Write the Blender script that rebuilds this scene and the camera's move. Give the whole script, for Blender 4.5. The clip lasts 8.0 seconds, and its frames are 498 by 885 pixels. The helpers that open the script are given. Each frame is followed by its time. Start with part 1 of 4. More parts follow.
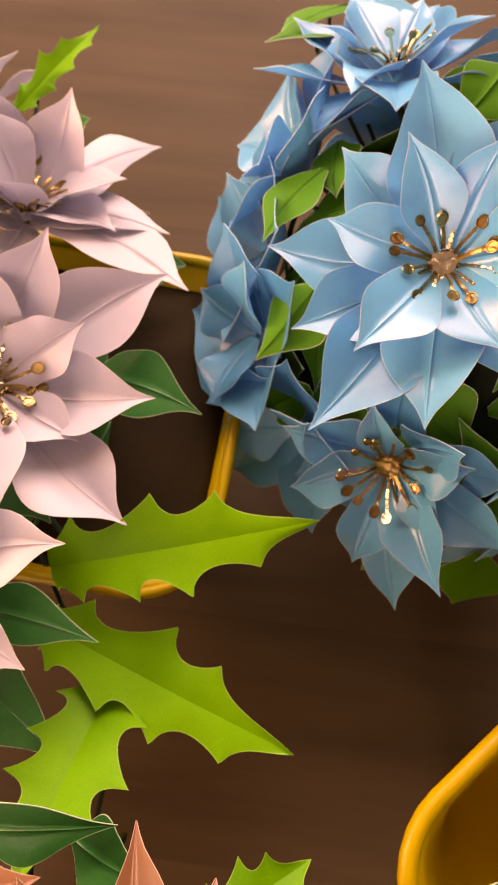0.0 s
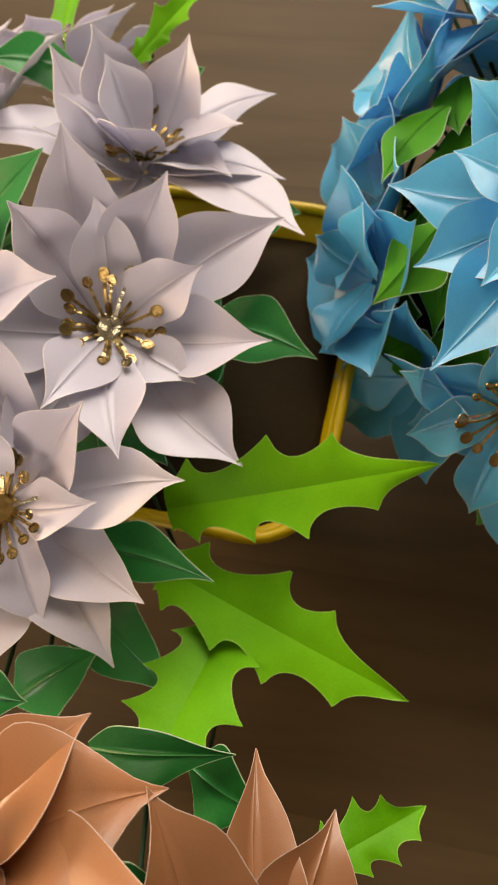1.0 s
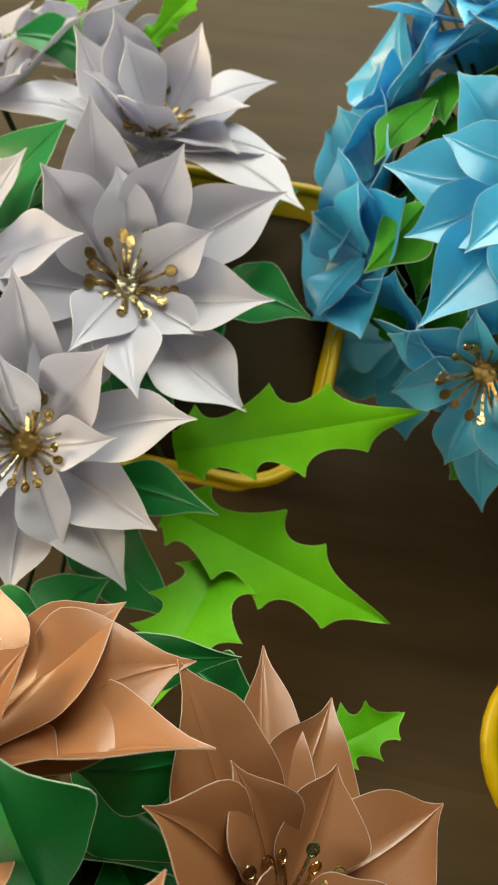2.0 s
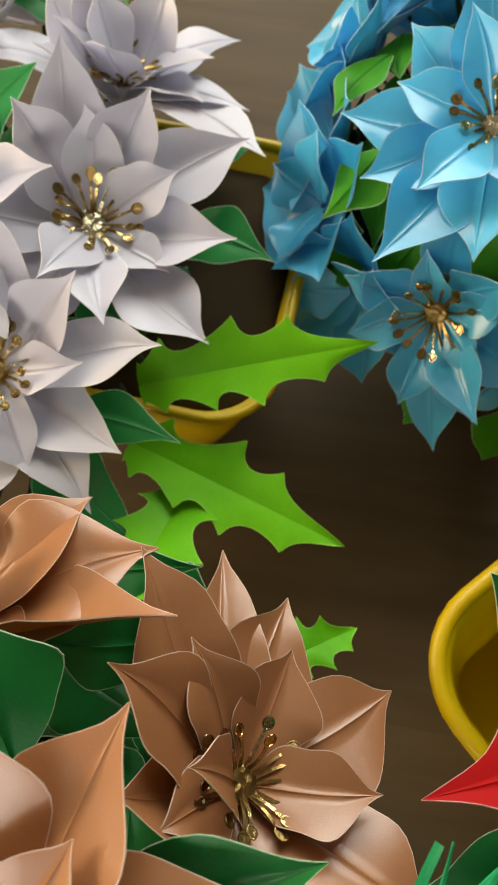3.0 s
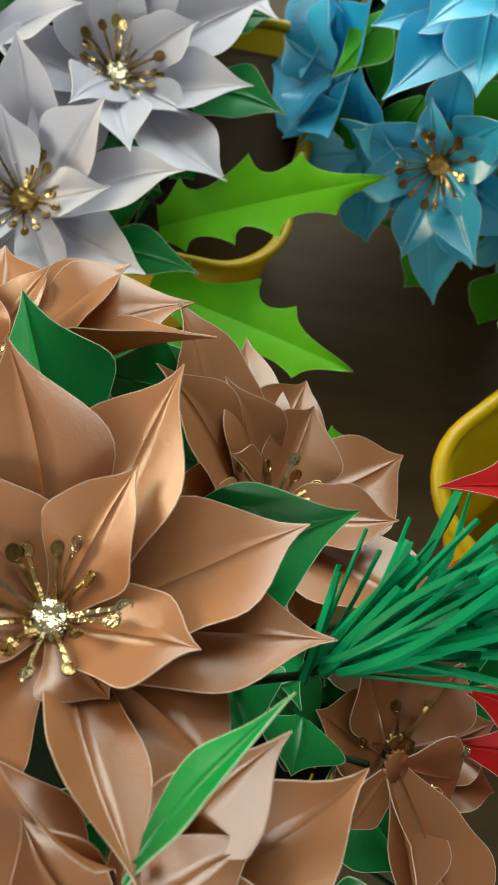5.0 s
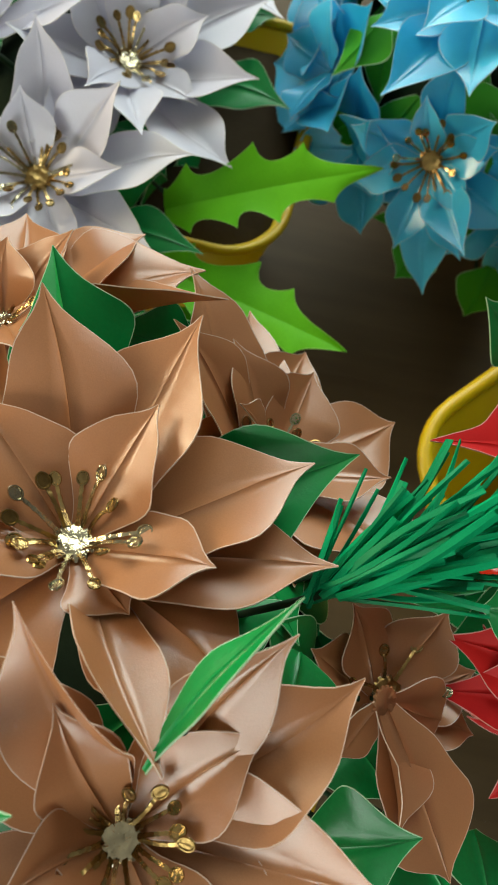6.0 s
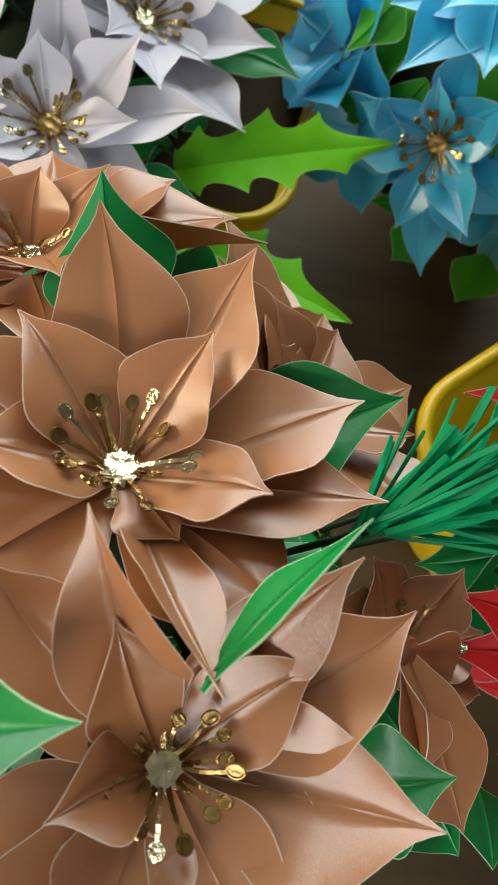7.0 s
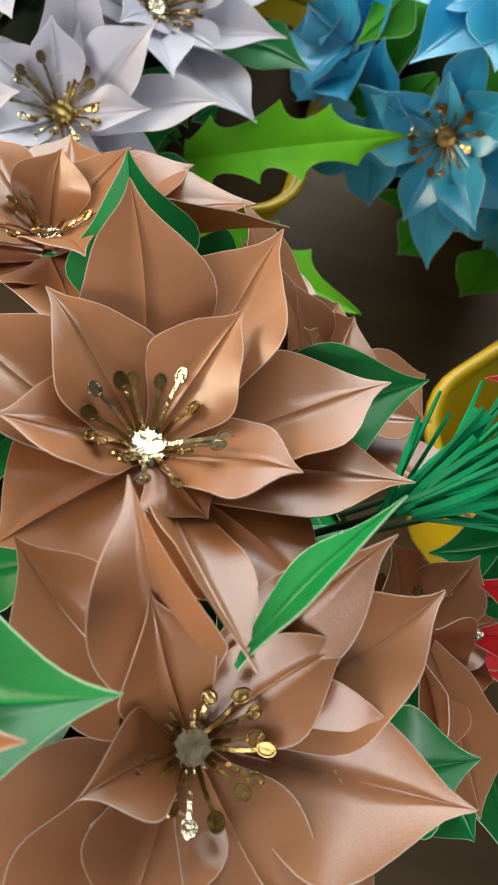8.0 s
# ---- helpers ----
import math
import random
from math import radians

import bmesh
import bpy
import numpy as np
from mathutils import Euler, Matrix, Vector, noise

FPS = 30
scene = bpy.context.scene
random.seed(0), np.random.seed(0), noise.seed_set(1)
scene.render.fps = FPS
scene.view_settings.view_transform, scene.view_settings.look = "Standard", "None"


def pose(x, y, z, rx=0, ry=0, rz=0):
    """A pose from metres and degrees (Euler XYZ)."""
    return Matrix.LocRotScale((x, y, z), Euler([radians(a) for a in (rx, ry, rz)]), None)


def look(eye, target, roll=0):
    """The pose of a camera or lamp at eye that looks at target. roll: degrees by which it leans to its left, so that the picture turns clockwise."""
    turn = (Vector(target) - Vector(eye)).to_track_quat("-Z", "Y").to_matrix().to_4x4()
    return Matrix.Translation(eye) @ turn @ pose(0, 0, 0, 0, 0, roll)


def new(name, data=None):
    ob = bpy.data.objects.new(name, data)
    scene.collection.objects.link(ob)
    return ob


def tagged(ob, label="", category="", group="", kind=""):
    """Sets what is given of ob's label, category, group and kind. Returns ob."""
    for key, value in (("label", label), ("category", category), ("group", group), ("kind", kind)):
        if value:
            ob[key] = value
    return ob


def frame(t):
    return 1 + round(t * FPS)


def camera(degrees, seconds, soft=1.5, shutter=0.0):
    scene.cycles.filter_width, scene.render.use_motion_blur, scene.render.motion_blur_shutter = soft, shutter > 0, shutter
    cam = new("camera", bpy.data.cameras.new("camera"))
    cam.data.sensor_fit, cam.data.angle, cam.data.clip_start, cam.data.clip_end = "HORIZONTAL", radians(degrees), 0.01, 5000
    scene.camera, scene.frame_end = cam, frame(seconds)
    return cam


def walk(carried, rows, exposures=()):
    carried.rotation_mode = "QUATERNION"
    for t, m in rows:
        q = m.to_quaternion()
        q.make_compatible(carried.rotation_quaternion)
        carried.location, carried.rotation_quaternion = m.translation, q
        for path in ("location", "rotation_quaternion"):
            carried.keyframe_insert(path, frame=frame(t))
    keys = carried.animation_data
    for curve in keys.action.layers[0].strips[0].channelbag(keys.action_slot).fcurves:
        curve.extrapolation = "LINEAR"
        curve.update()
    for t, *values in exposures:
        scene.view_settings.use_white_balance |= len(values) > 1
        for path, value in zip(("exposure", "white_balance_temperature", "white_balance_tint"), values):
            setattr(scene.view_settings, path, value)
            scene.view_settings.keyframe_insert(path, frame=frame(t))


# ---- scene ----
cam = camera(35.4, 8.0, soft=1.5)
cam.data.dof.use_dof, cam.data.dof.focus_distance, cam.data.dof.aperture_fstop = True, 0.185, 37.0
METRES, EYE, TILT, LEAN, TURN = 0.24, 0.39, -70.0, 0.0, 0.0
ROWS = [
    (0.0, 0.0, 0.0, 0.0, 0.0, 0.0, -0.0),
    (0.2, -0.017, 0.02, -0.009, 1.792, -0.298, -0.225),
    (0.5, 0.0001, 0.0204, -0.0229, 4.13, -0.96, -0.55),
    (0.8, -0.017, 0.007, -0.041, 5.714, -1.256, -0.595),
    (1.0, -0.032, 0.0052, -0.0494, 6.72, -1.45, -0.6),
    (1.5, -0.0631, -0.0489, -0.0661, 5.76, -1.46, -1.08),
    (1.8, -0.073, -0.085, -0.092, 4.603, -1.284, -1.688),
    (2.0, -0.0782, -0.112, -0.1254, 3.83, -1.2, -2.12),
    (2.2, -0.053, -0.147, -0.165, 3.213, -1.087, -2.432),
    (3.3, -0.074, -0.155, -0.256, 0.518, -0.696, -2.685),
    (3.5, -0.0726, -0.1538, -0.2902, 0.38, -0.83, -2.86),
    (3.8, -0.115, -0.148, -0.377, 0.382, -0.958, -2.68),
    (4.0, -0.1176, -0.1538, -0.4043, 0.52, -1.12, -2.71),
    (4.2, -0.119, -0.151, -0.413, 0.497, -1.205, -2.687),
    (4.5, -0.1194, -0.1623, -0.4268, 0.61, -1.19, -2.7),
    (4.7, -0.101, -0.19, -0.455, 0.2, -1.0, -2.85),
    (5.8, -0.138, -0.3, -0.559, -1.211, -0.051, -4.108),
    (6.0, -0.1336, -0.2945, -0.5591, -1.87, 0.14, -4.61),
    (6.2, -0.129, -0.29, -0.561, -2.572, 0.385, -5.141),
    (6.5, -0.1432, -0.2838, -0.5799, -4.08, 0.57, -5.95),
    (6.8, -0.193, -0.284, -0.617, -5.573, 1.02, -6.563),
    (7.0, -0.2227, -0.2797, -0.6347, -6.21, 1.06, -7.2),
    (7.5, -0.281, -0.2664, -0.6588, -7.26, 1.34, -7.8),
    (8.0, -0.2537, -0.2746, -0.6584, -7.08, 1.33, -7.61),
]
EXPOSURES = [
    (0.0, -0.51, 12100, 57),
    (0.5, -0.65, 9900, 31),
    (1.0, -0.79, 9000, 20),
    (1.6, -0.75, 8300, 3),
    (2.2, -0.71, 7900, 0),
    (3.5, -0.71, 7900, 9),
    (4.6, -0.75, 7200, -3),
    (6.0, -0.73, 7050, -4),
    (8.0, -0.70, 6750, 5),
]
walk(cam, [(t, pose(0, 0, EYE, TILT, LEAN, TURN) @ pose(METRES * x, METRES * y, METRES * z, 90 + pitch, roll, yaw)) for t, x, y, z, yaw, pitch, roll in ROWS], EXPOSURES)

# ---- light: warm daylight through a window in the west wall, neutral light through a broad one to the north, softer fill added from the south-west ----
world = bpy.data.worlds.new("sky")
scene.world = world
world.use_nodes = True
wn = world.node_tree
sky = wn.nodes.new("ShaderNodeTexSky")
sky.sky_type, sky.sun_disc = "NISHITA", False
sky.sun_elevation, sky.sun_rotation = radians(40), radians(20)
wn.links.new(sky.outputs[0], wn.nodes["Background"].inputs[0])
wn.nodes["Background"].inputs[1].default_value = 0.1


def area(name, place, target, width, height, watts, colour):
    lamp = bpy.data.lights.new(name, "AREA")
    lamp.shape, lamp.size, lamp.size_y, lamp.energy, lamp.color = "RECTANGLE", width, height, watts, colour
    ob = new(name, lamp)
    ob.matrix_world = look(place, target)
    return ob


area("west_window_light", (-2.23, 0.50, 1.12), (-0.03, 0.0, 0.18), 1.0, 1.15, 88.0, (1.0, 0.80, 0.60))
area("north_window_light", (0.12, 1.53, 1.24), (0.0, 0.0, 0.25), 1.7, 1.45, 86.0, (0.87, 0.93, 1.0))
# fill lamp, added to brighten petals that face the camera
area("south_fill_light", (-0.95, -2.53, 1.0), (0.0, 0.0, 0.2), 2.3, 1.25, 118.0, (0.96, 0.95, 1.0))


# ---- materials ----
def material(name):
    m = bpy.data.materials.new(name)
    m.use_nodes = True
    t = m.node_tree
    return m, t, t.nodes["Principled BSDF"]


def node(t, kind, inputs=(), **attributes):
    n = t.nodes.new(kind)
    for key, value in attributes.items():
        setattr(n, key, value)
    for key, value in dict(inputs).items():
        if isinstance(value, bpy.types.NodeSocket):
            t.links.new(value, n.inputs[key])
        else:
            n.inputs[key].default_value = value
    return n


def ramp(t, fac, stops):
    n = t.nodes.new("ShaderNodeValToRGB")
    t.links.new(fac, n.inputs[0])
    while len(n.color_ramp.elements) < len(stops):
        n.color_ramp.elements.new(0.5)
    for e, (p, c) in zip(n.color_ramp.elements, stops):
        e.position, e.color = p, (*c, 1)
    return n.outputs[0]


def grown(c, k):
    return tuple(min(1.0, x * k) for x in c)


def paper(name, colour, varied, rough=0.42, pearl=0.0, through_light=0.12, grain=2600.0, relief=0.07):
    """Card stock: mottled tint, fine tooth, a little light through the sheet; pearl adds a fine shimmer."""
    m, t, b = material(name)
    where = node(t, "ShaderNodeTexCoord").outputs["Object"]
    info = node(t, "ShaderNodeObjectInfo")
    cloud = node(t, "ShaderNodeTexNoise", {"Vector": where, "Scale": 55.0, "Detail": 4.0, "Roughness": 0.6})
    fibre = node(t, "ShaderNodeTexNoise", {"Vector": where, "Scale": grain, "Detail": 3.0, "Roughness": 0.6})
    fac = node(t, "ShaderNodeMath", {0: cloud.outputs[0], 1: 0.55}, operation="MULTIPLY")
    fac2 = node(t, "ShaderNodeMath", {0: info.outputs["Random"], 1: 0.45, 2: fac.outputs[0]}, operation="MULTIPLY_ADD")
    tint = ramp(t, fac2.outputs[0], [(0.2, colour), (0.75, varied)])
    speck = node(t, "ShaderNodeMix", {0: 0.10, 6: tint, 7: ramp(t, fibre.outputs[0], [(0.35, grown(colour, 0.72)), (0.65, grown(varied, 1.25))])}, data_type="RGBA")
    t.links.new(speck.outputs[2], b.inputs["Base Color"])
    b.inputs["Roughness"].default_value = rough
    b.inputs["Specular IOR Level"].default_value = 0.22
    if pearl:
        flake = node(t, "ShaderNodeTexVoronoi", {"Vector": where, "Scale": 7000.0})
        b.inputs["Coat Weight"].default_value = pearl
        b.inputs["Coat IOR"].default_value = 2.1
        b.inputs["Coat Roughness"].default_value = 0.27
        centred = node(t, "ShaderNodeVectorMath", {0: flake.outputs["Color"], 1: (0.5, 0.5, 0.5)}, operation="SUBTRACT")
        leaning = node(t, "ShaderNodeVectorMath", {0: centred.outputs[0], 1: (0.20, 0.20, 0.20), 2: node(t, "ShaderNodeNewGeometry").outputs["Normal"]}, operation="MULTIPLY_ADD")
        t.links.new(node(t, "ShaderNodeVectorMath", {0: leaning.outputs[0]}, operation="NORMALIZE").outputs[0], b.inputs["Coat Normal"])
    bump = node(t, "ShaderNodeBump", {"Strength": relief, "Distance": 0.0003, "Height": fibre.outputs[0]})
    soft = node(t, "ShaderNodeBump", {"Strength": 0.05, "Distance": 0.0006, "Height": cloud.outputs[0], "Normal": bump.outputs[0]})
    t.links.new(soft.outputs[0], b.inputs["Normal"])
    if through_light:
        back = node(t, "ShaderNodeBsdfTranslucent", {"Color": speck.outputs[2]})
        mix = node(t, "ShaderNodeMixShader", {0: through_light, 1: b.outputs[0], 2: back.outputs[0]})
        t.links.new(mix.outputs[0], t.nodes["Material Output"].inputs[0])
    return m


WHITE = paper("white_pearl_card", (0.70, 0.695, 0.80), (0.76, 0.755, 0.84), 0.45, 0.35, 0.34)
WHITE_EDGE = paper("white_card_edge", (0.80, 0.78, 0.78), (0.85, 0.83, 0.82), 0.6)
BLUE = paper("blue_pearl_card", (0.014, 0.42, 0.76), (0.10, 0.70, 1.0), 0.42, 0.7, 0.28)
BLUE_EDGE = paper("blue_card_edge", (0.30, 0.58, 0.72), (0.42, 0.66, 0.78), 0.6)
TAN = paper("rose_tan_pearl_card", (0.44, 0.186, 0.076), (0.50, 0.222, 0.096), 0.62, 0.65, 0.28, 2600.0, 0.22)
TAN_EDGE = paper("rose_tan_card_edge", (0.60, 0.44, 0.34), (0.66, 0.50, 0.40), 0.6)
RED = paper("red_card", (0.40, 0.004, 0.006), (0.52, 0.008, 0.008), 0.6, 0.0, 0.05)
RED_EDGE = paper("red_card_edge", (0.62, 0.30, 0.26), (0.66, 0.34, 0.30), 0.6)
GREEN = paper("dark_green_card", (0.001, 0.155, 0.031), (0.003, 0.265, 0.055), 0.5, 0.2, 0.06, 900.0, 0.35)
GREEN_EDGE = paper("pale_green_card_edge", (0.34, 0.55, 0.33), (0.42, 0.62, 0.40), 0.6)
LEAF_GREEN = paper("leaf_green_card", (0.02, 0.22, 0.012), (0.045, 0.31, 0.018), 0.55, 0.0)
LIME = paper("lime_green_card", (0.085, 0.42, 0.010), (0.175, 0.62, 0.020), 0.5, 0.0, 0.25, 1800.0, 0.2)
LIME_EDGE = paper("lime_card_edge", (0.24, 0.55, 0.09), (0.30, 0.62, 0.12), 0.6)
NEEDLE = paper("emerald_card", (0.001, 0.14, 0.050), (0.010, 0.44, 0.17), 0.45, 0.0, 0.25)
# near-black green: shade of the gaps between petals, put into the colour
GAP_DARK = paper("dark_gap_green", (0.008, 0.018, 0.008), (0.014, 0.03, 0.012), 0.9, 0.0, 0.0, 400.0, 0.9)
# dark brown that stands in for the shade inside the planter
POT_SHADE = paper("pot_shade_brown", (0.026, 0.017, 0.007), (0.040, 0.026, 0.010), 0.9, 0.0, 0.0, 300.0, 0.9)
# near-black on purpose, so the added wires read as shade
STEM = paper("shade_dark_wire", (0.006, 0.024, 0.009), (0.010, 0.036, 0.012), 0.6, 0.0, 0.0)


def foil(name, colour, rough):
    m, t, b = material(name)
    where = node(t, "ShaderNodeTexCoord").outputs["Object"]
    n = node(t, "ShaderNodeTexNoise", {"Vector": where, "Scale": 420.0, "Detail": 3.0})
    t.links.new(ramp(t, n.outputs[0], [(0.3, grown(colour, 0.55)), (0.7, colour)]), b.inputs["Base Color"])
    b.inputs["Metallic"].default_value = 1.0
    b.inputs["Roughness"].default_value = rough
    bump = node(t, "ShaderNodeBump", {"Strength": 0.8, "Distance": 0.0006, "Height": n.outputs[0]})
    t.links.new(bump.outputs[0], b.inputs["Normal"])
    return m


GOLD = foil("gold_foil", (0.54, 0.39, 0.17), 0.24)
PALE_GOLD = foil("pale_gold_foil", (0.72, 0.66, 0.46), 0.2)
OLD_GOLD = foil("dull_gold_foil", (0.40, 0.27, 0.10), 0.3)


def glazed(name, colour, dark, rough):
    m, t, b = material(name)
    where = node(t, "ShaderNodeTexCoord").outputs["Object"]
    n = node(t, "ShaderNodeTexNoise", {"Vector": where, "Scale": 18.0, "Detail": 6.0, "Roughness": 0.65})
    t.links.new(ramp(t, n.outputs[0], [(0.3, dark), (0.65, colour)]), b.inputs["Base Color"])
    b.inputs["Roughness"].default_value = rough
    fine = node(t, "ShaderNodeTexNoise", {"Vector": where, "Scale": 260.0, "Detail": 2.0})
    bump = node(t, "ShaderNodeBump", {"Strength": 0.08, "Distance": 0.001, "Height": fine.outputs[0]})
    t.links.new(bump.outputs[0], b.inputs["Normal"])
    return m


YELLOW = glazed("yellow_plastic", (0.58, 0.40, 0.008), (0.50, 0.33, 0.006), 0.38)
BERRY = glazed("red_berry", (0.62, 0.03, 0.01), (0.52, 0.02, 0.008), 0.22)
PLASTER = glazed("wall_plaster", (0.17, 0.16, 0.16), (0.15, 0.14, 0.14), 0.85)
CEILING_PAINT = glazed("ceiling_paint", (0.32, 0.31, 0.30), (0.28, 0.27, 0.26), 0.9)
WHITE_PAINT = glazed("white_paint", (0.78, 0.77, 0.74), (0.72, 0.71, 0.68), 0.5)


def wood(name, dark, light, rough):
    m, t, b = material(name)
    where = node(t, "ShaderNodeTexCoord").outputs["Object"]
    info = node(t, "ShaderNodeObjectInfo")
    shift = node(t, "ShaderNodeVectorMath", {0: where, 1: (1, 1, 1)}, operation="MULTIPLY_ADD")
    t.links.new(info.outputs["Random"], shift.inputs[2])
    long = node(t, "ShaderNodeMapping", {"Vector": shift.outputs[0], "Scale": (1.6, 13.0, 13.0)})
    grain = node(t, "ShaderNodeTexNoise", {"Vector": long.outputs[0], "Scale": 3.0, "Detail": 7.0, "Roughness": 0.62})
    fac = node(t, "ShaderNodeMath", {0: info.outputs["Random"], 1: 0.22, 2: grain.outputs[0]}, operation="MULTIPLY_ADD")
    t.links.new(ramp(t, fac.outputs[0], [(0.35, dark), (0.8, light)]), b.inputs["Base Color"])
    b.inputs["Specular IOR Level"].default_value = 0.2
    wear = node(t, "ShaderNodeTexNoise", {"Vector": where, "Scale": 9.0, "Detail": 4.0})
    t.links.new(node(t, "ShaderNodeMapRange", {0: wear.outputs[0], 3: rough - 0.08, 4: rough + 0.12}).outputs[0], b.inputs["Roughness"])
    bump = node(t, "ShaderNodeBump", {"Strength": 0.12, "Distance": 0.001, "Height": grain.outputs[0]})
    t.links.new(bump.outputs[0], b.inputs["Normal"])
    return m


WALNUT = wood("dark_walnut", (0.046, 0.032, 0.016), (0.080, 0.057, 0.030), 0.6)
FLOOR_WOOD = wood("floor_oak", (0.10, 0.06, 0.035), (0.17, 0.11, 0.065), 0.5)


# ---- small builders ----
def mesh_of(name, bm, *materials):
    me = bpy.data.meshes.new(name)
    bm.to_mesh(me)
    bm.free()
    for m in materials:
        me.materials.append(m)
    return me


def part(name, bm, materials, parent, label=""):
    ob = new(name, mesh_of(name, bm, *(materials if isinstance(materials, tuple) else (materials,))))
    ob.parent = parent
    return tagged(ob, label)


def empty(name, m):
    ob = new(name)
    ob.empty_display_size = 0.01
    ob.matrix_world = m
    return ob


def frame_of(normal):
    """Axes of a flower that faces along normal, its x axis as near to the world's as can be."""
    n = Vector(normal).normalized()
    x = Vector((1, 0, 0)) if abs(n.x) < 0.9 else Vector((0, 1, 0))
    x = (x - n * x.dot(n)).normalized()
    return Matrix((x, n.cross(x), n)).transposed()


def smooth_profile(stops):
    us, ws = zip(*stops)

    def width(u):
        i = max(0, min(len(us) - 2, next((k for k in range(len(us) - 1) if u <= us[k + 1]), len(us) - 2)))
        h = us[i + 1] - us[i]
        s = (u - us[i]) / h
        m0 = (ws[i + 1] - ws[max(i - 1, 0)]) / (us[i + 1] - us[max(i - 1, 0)])
        m1 = (ws[min(i + 2, len(us) - 1)] - ws[i]) / (us[min(i + 2, len(us) - 1)] - us[i])
        return max(0.0, (2 * s**3 - 3 * s**2 + 1) * ws[i] + (s**3 - 2 * s**2 + s) * h * m0 + (3 * s**2 - 2 * s**3) * ws[i + 1] + (s**3 - s**2) * h * m1)

    return width


PETAL_SHAPE = smooth_profile([(0, 0.22), (0.12, 0.46), (0.26, 0.86), (0.40, 1.0), (0.54, 0.95), (0.66, 0.71), (0.76, 0.42), (0.86, 0.21), (0.94, 0.09), (1, 0.0)])
BROAD_SHAPE = smooth_profile([(0, 0.22), (0.12, 0.42), (0.26, 0.74), (0.40, 0.94), (0.52, 1.0), (0.62, 0.95), (0.70, 0.83), (0.78, 0.62), (0.85, 0.37), (0.91, 0.17), (0.96, 0.07), (1, 0.0)])
LEAF_SHAPE = smooth_profile([(0, 0.16), (0.12, 0.46), (0.28, 0.88), (0.42, 1.0), (0.57, 0.88), (0.70, 0.60), (0.81, 0.33), (0.90, 0.15), (0.96, 0.06), (1, 0.0)])


def blade(length, width, shape, rise, bow, fold, curl, wave, seed, steps=20, half=7, thick=0.00035, twist=0.0, hook=0.0, rib=0.0007):
    """A creased paper blade from the origin along +x, its tip at (length, 0, rise): bow arches it, fold lifts the halves from the
    midrib, curl rolls the edges, wave ruffles them. Face 0 is the coloured sheet, face 1 the cut edge."""
    rnd = random.Random(seed)
    ph = [rnd.uniform(0, 6.28) for _ in range(4)]
    lean = [rnd.uniform(0.84, 1.2), rnd.uniform(0.84, 1.2)]
    wob = rnd.uniform(8, 13)
    bm = bmesh.new()
    rows = []
    cut = 0.00024
    sway = rnd.uniform(-0.045, 0.045) * length * (half > 1)
    for i in range(steps + 1):
        u = i / steps
        w = max(shape(u) * width / 2, 0.00012)
        w_l = max(shape(min(1, u ** lean[0])) * width / 2 * (1 + 0.10 * math.sin(wob * u + ph[0])), 0.00012)
        w_r = max(shape(min(1, u ** lean[1])) * width / 2 * (1 + 0.10 * math.sin(wob * u + ph[1])), 0.00012)
        z0 = rise * u + bow * length * math.sin(math.pi * min(1, u ** 0.85)) + hook * length * max(0, u - 0.72) ** 2 * 6
        inner = 1 - min(0.45, cut / w)
        row = []
        for j in range(-half, half + 1):
            k = abs(j)
            v = 1.0 if k == half else 0.05 * k if k < 2 else 0.05 + (inner - 0.05) * (k - 1) / (half - 2)
            v = math.copysign(v, j)
            y = v * (w_l if v < 0 else w_r)
            a = abs(v)
            open_up = min(1.0, u / 0.55)
            z = z0 + fold * open_up * abs(y) * (1 - 0.15 * a) + rib * (j == 0) * min(1, (1 - u) * 4) + curl * open_up * a ** 2 * w
            z += wave * w * a ** 2 * math.sin(9 * u + ph[2 + (j > 0)]) * u
            t = twist * u
            row.append(Vector((u * length, sway * math.sin(math.pi * u ** 1.3) + y * math.cos(t) - (z - z0) * math.sin(t), z0 + (z - z0) * math.cos(t) + y * math.sin(t))))
        rows.append(row)
    return sheet_of(bm, rows, thick, half)


def sheet_of(bm, rows, thick, half):
    """A thin sheet over rows of points, its rim and a hair of its upper face in the cut-edge material, its midrib sharp."""
    top = [[bm.verts.new(p) for p in row] for row in rows]
    low = [[bm.verts.new(p - Vector((0, 0, thick))) for p in row] for row in rows]
    n, steps = len(rows[0]) - 1, len(rows) - 1
    for i in range(steps):
        for j in range(n):
            f = bm.faces.new((top[i][j], top[i + 1][j], top[i + 1][j + 1], top[i][j + 1]))
            f.material_index = int(half > 1 and j in (0, n - 1))
            f.smooth = True
            bm.faces.new((low[i][j], low[i][j + 1], low[i + 1][j + 1], low[i + 1][j])).smooth = True
    rim = [(i, 0) for i in range(steps, -1, -1)] + [(0, j) for j in range(1, n + 1)] + [(i, n) for i in range(1, steps + 1)] + [(steps, j) for j in range(n - 1, 0, -1)]
    for (a, b), (c, d) in zip(rim, rim[1:] + rim[:1]):
        f = bm.faces.new((top[a][b], top[c][d], low[c][d], low[a][b]))
        f.material_index = 1
        for e in f.edges:
            e.smooth = False
    bm.edges.ensure_lookup_table()
    for i in range(steps):
        for side in (top, low):
            e = bm.edges.get((side[i][half], side[i + 1][half]))
            if e:
                e.smooth = False
    bmesh.ops.recalc_face_normals(bm, faces=bm.faces)
    return bm


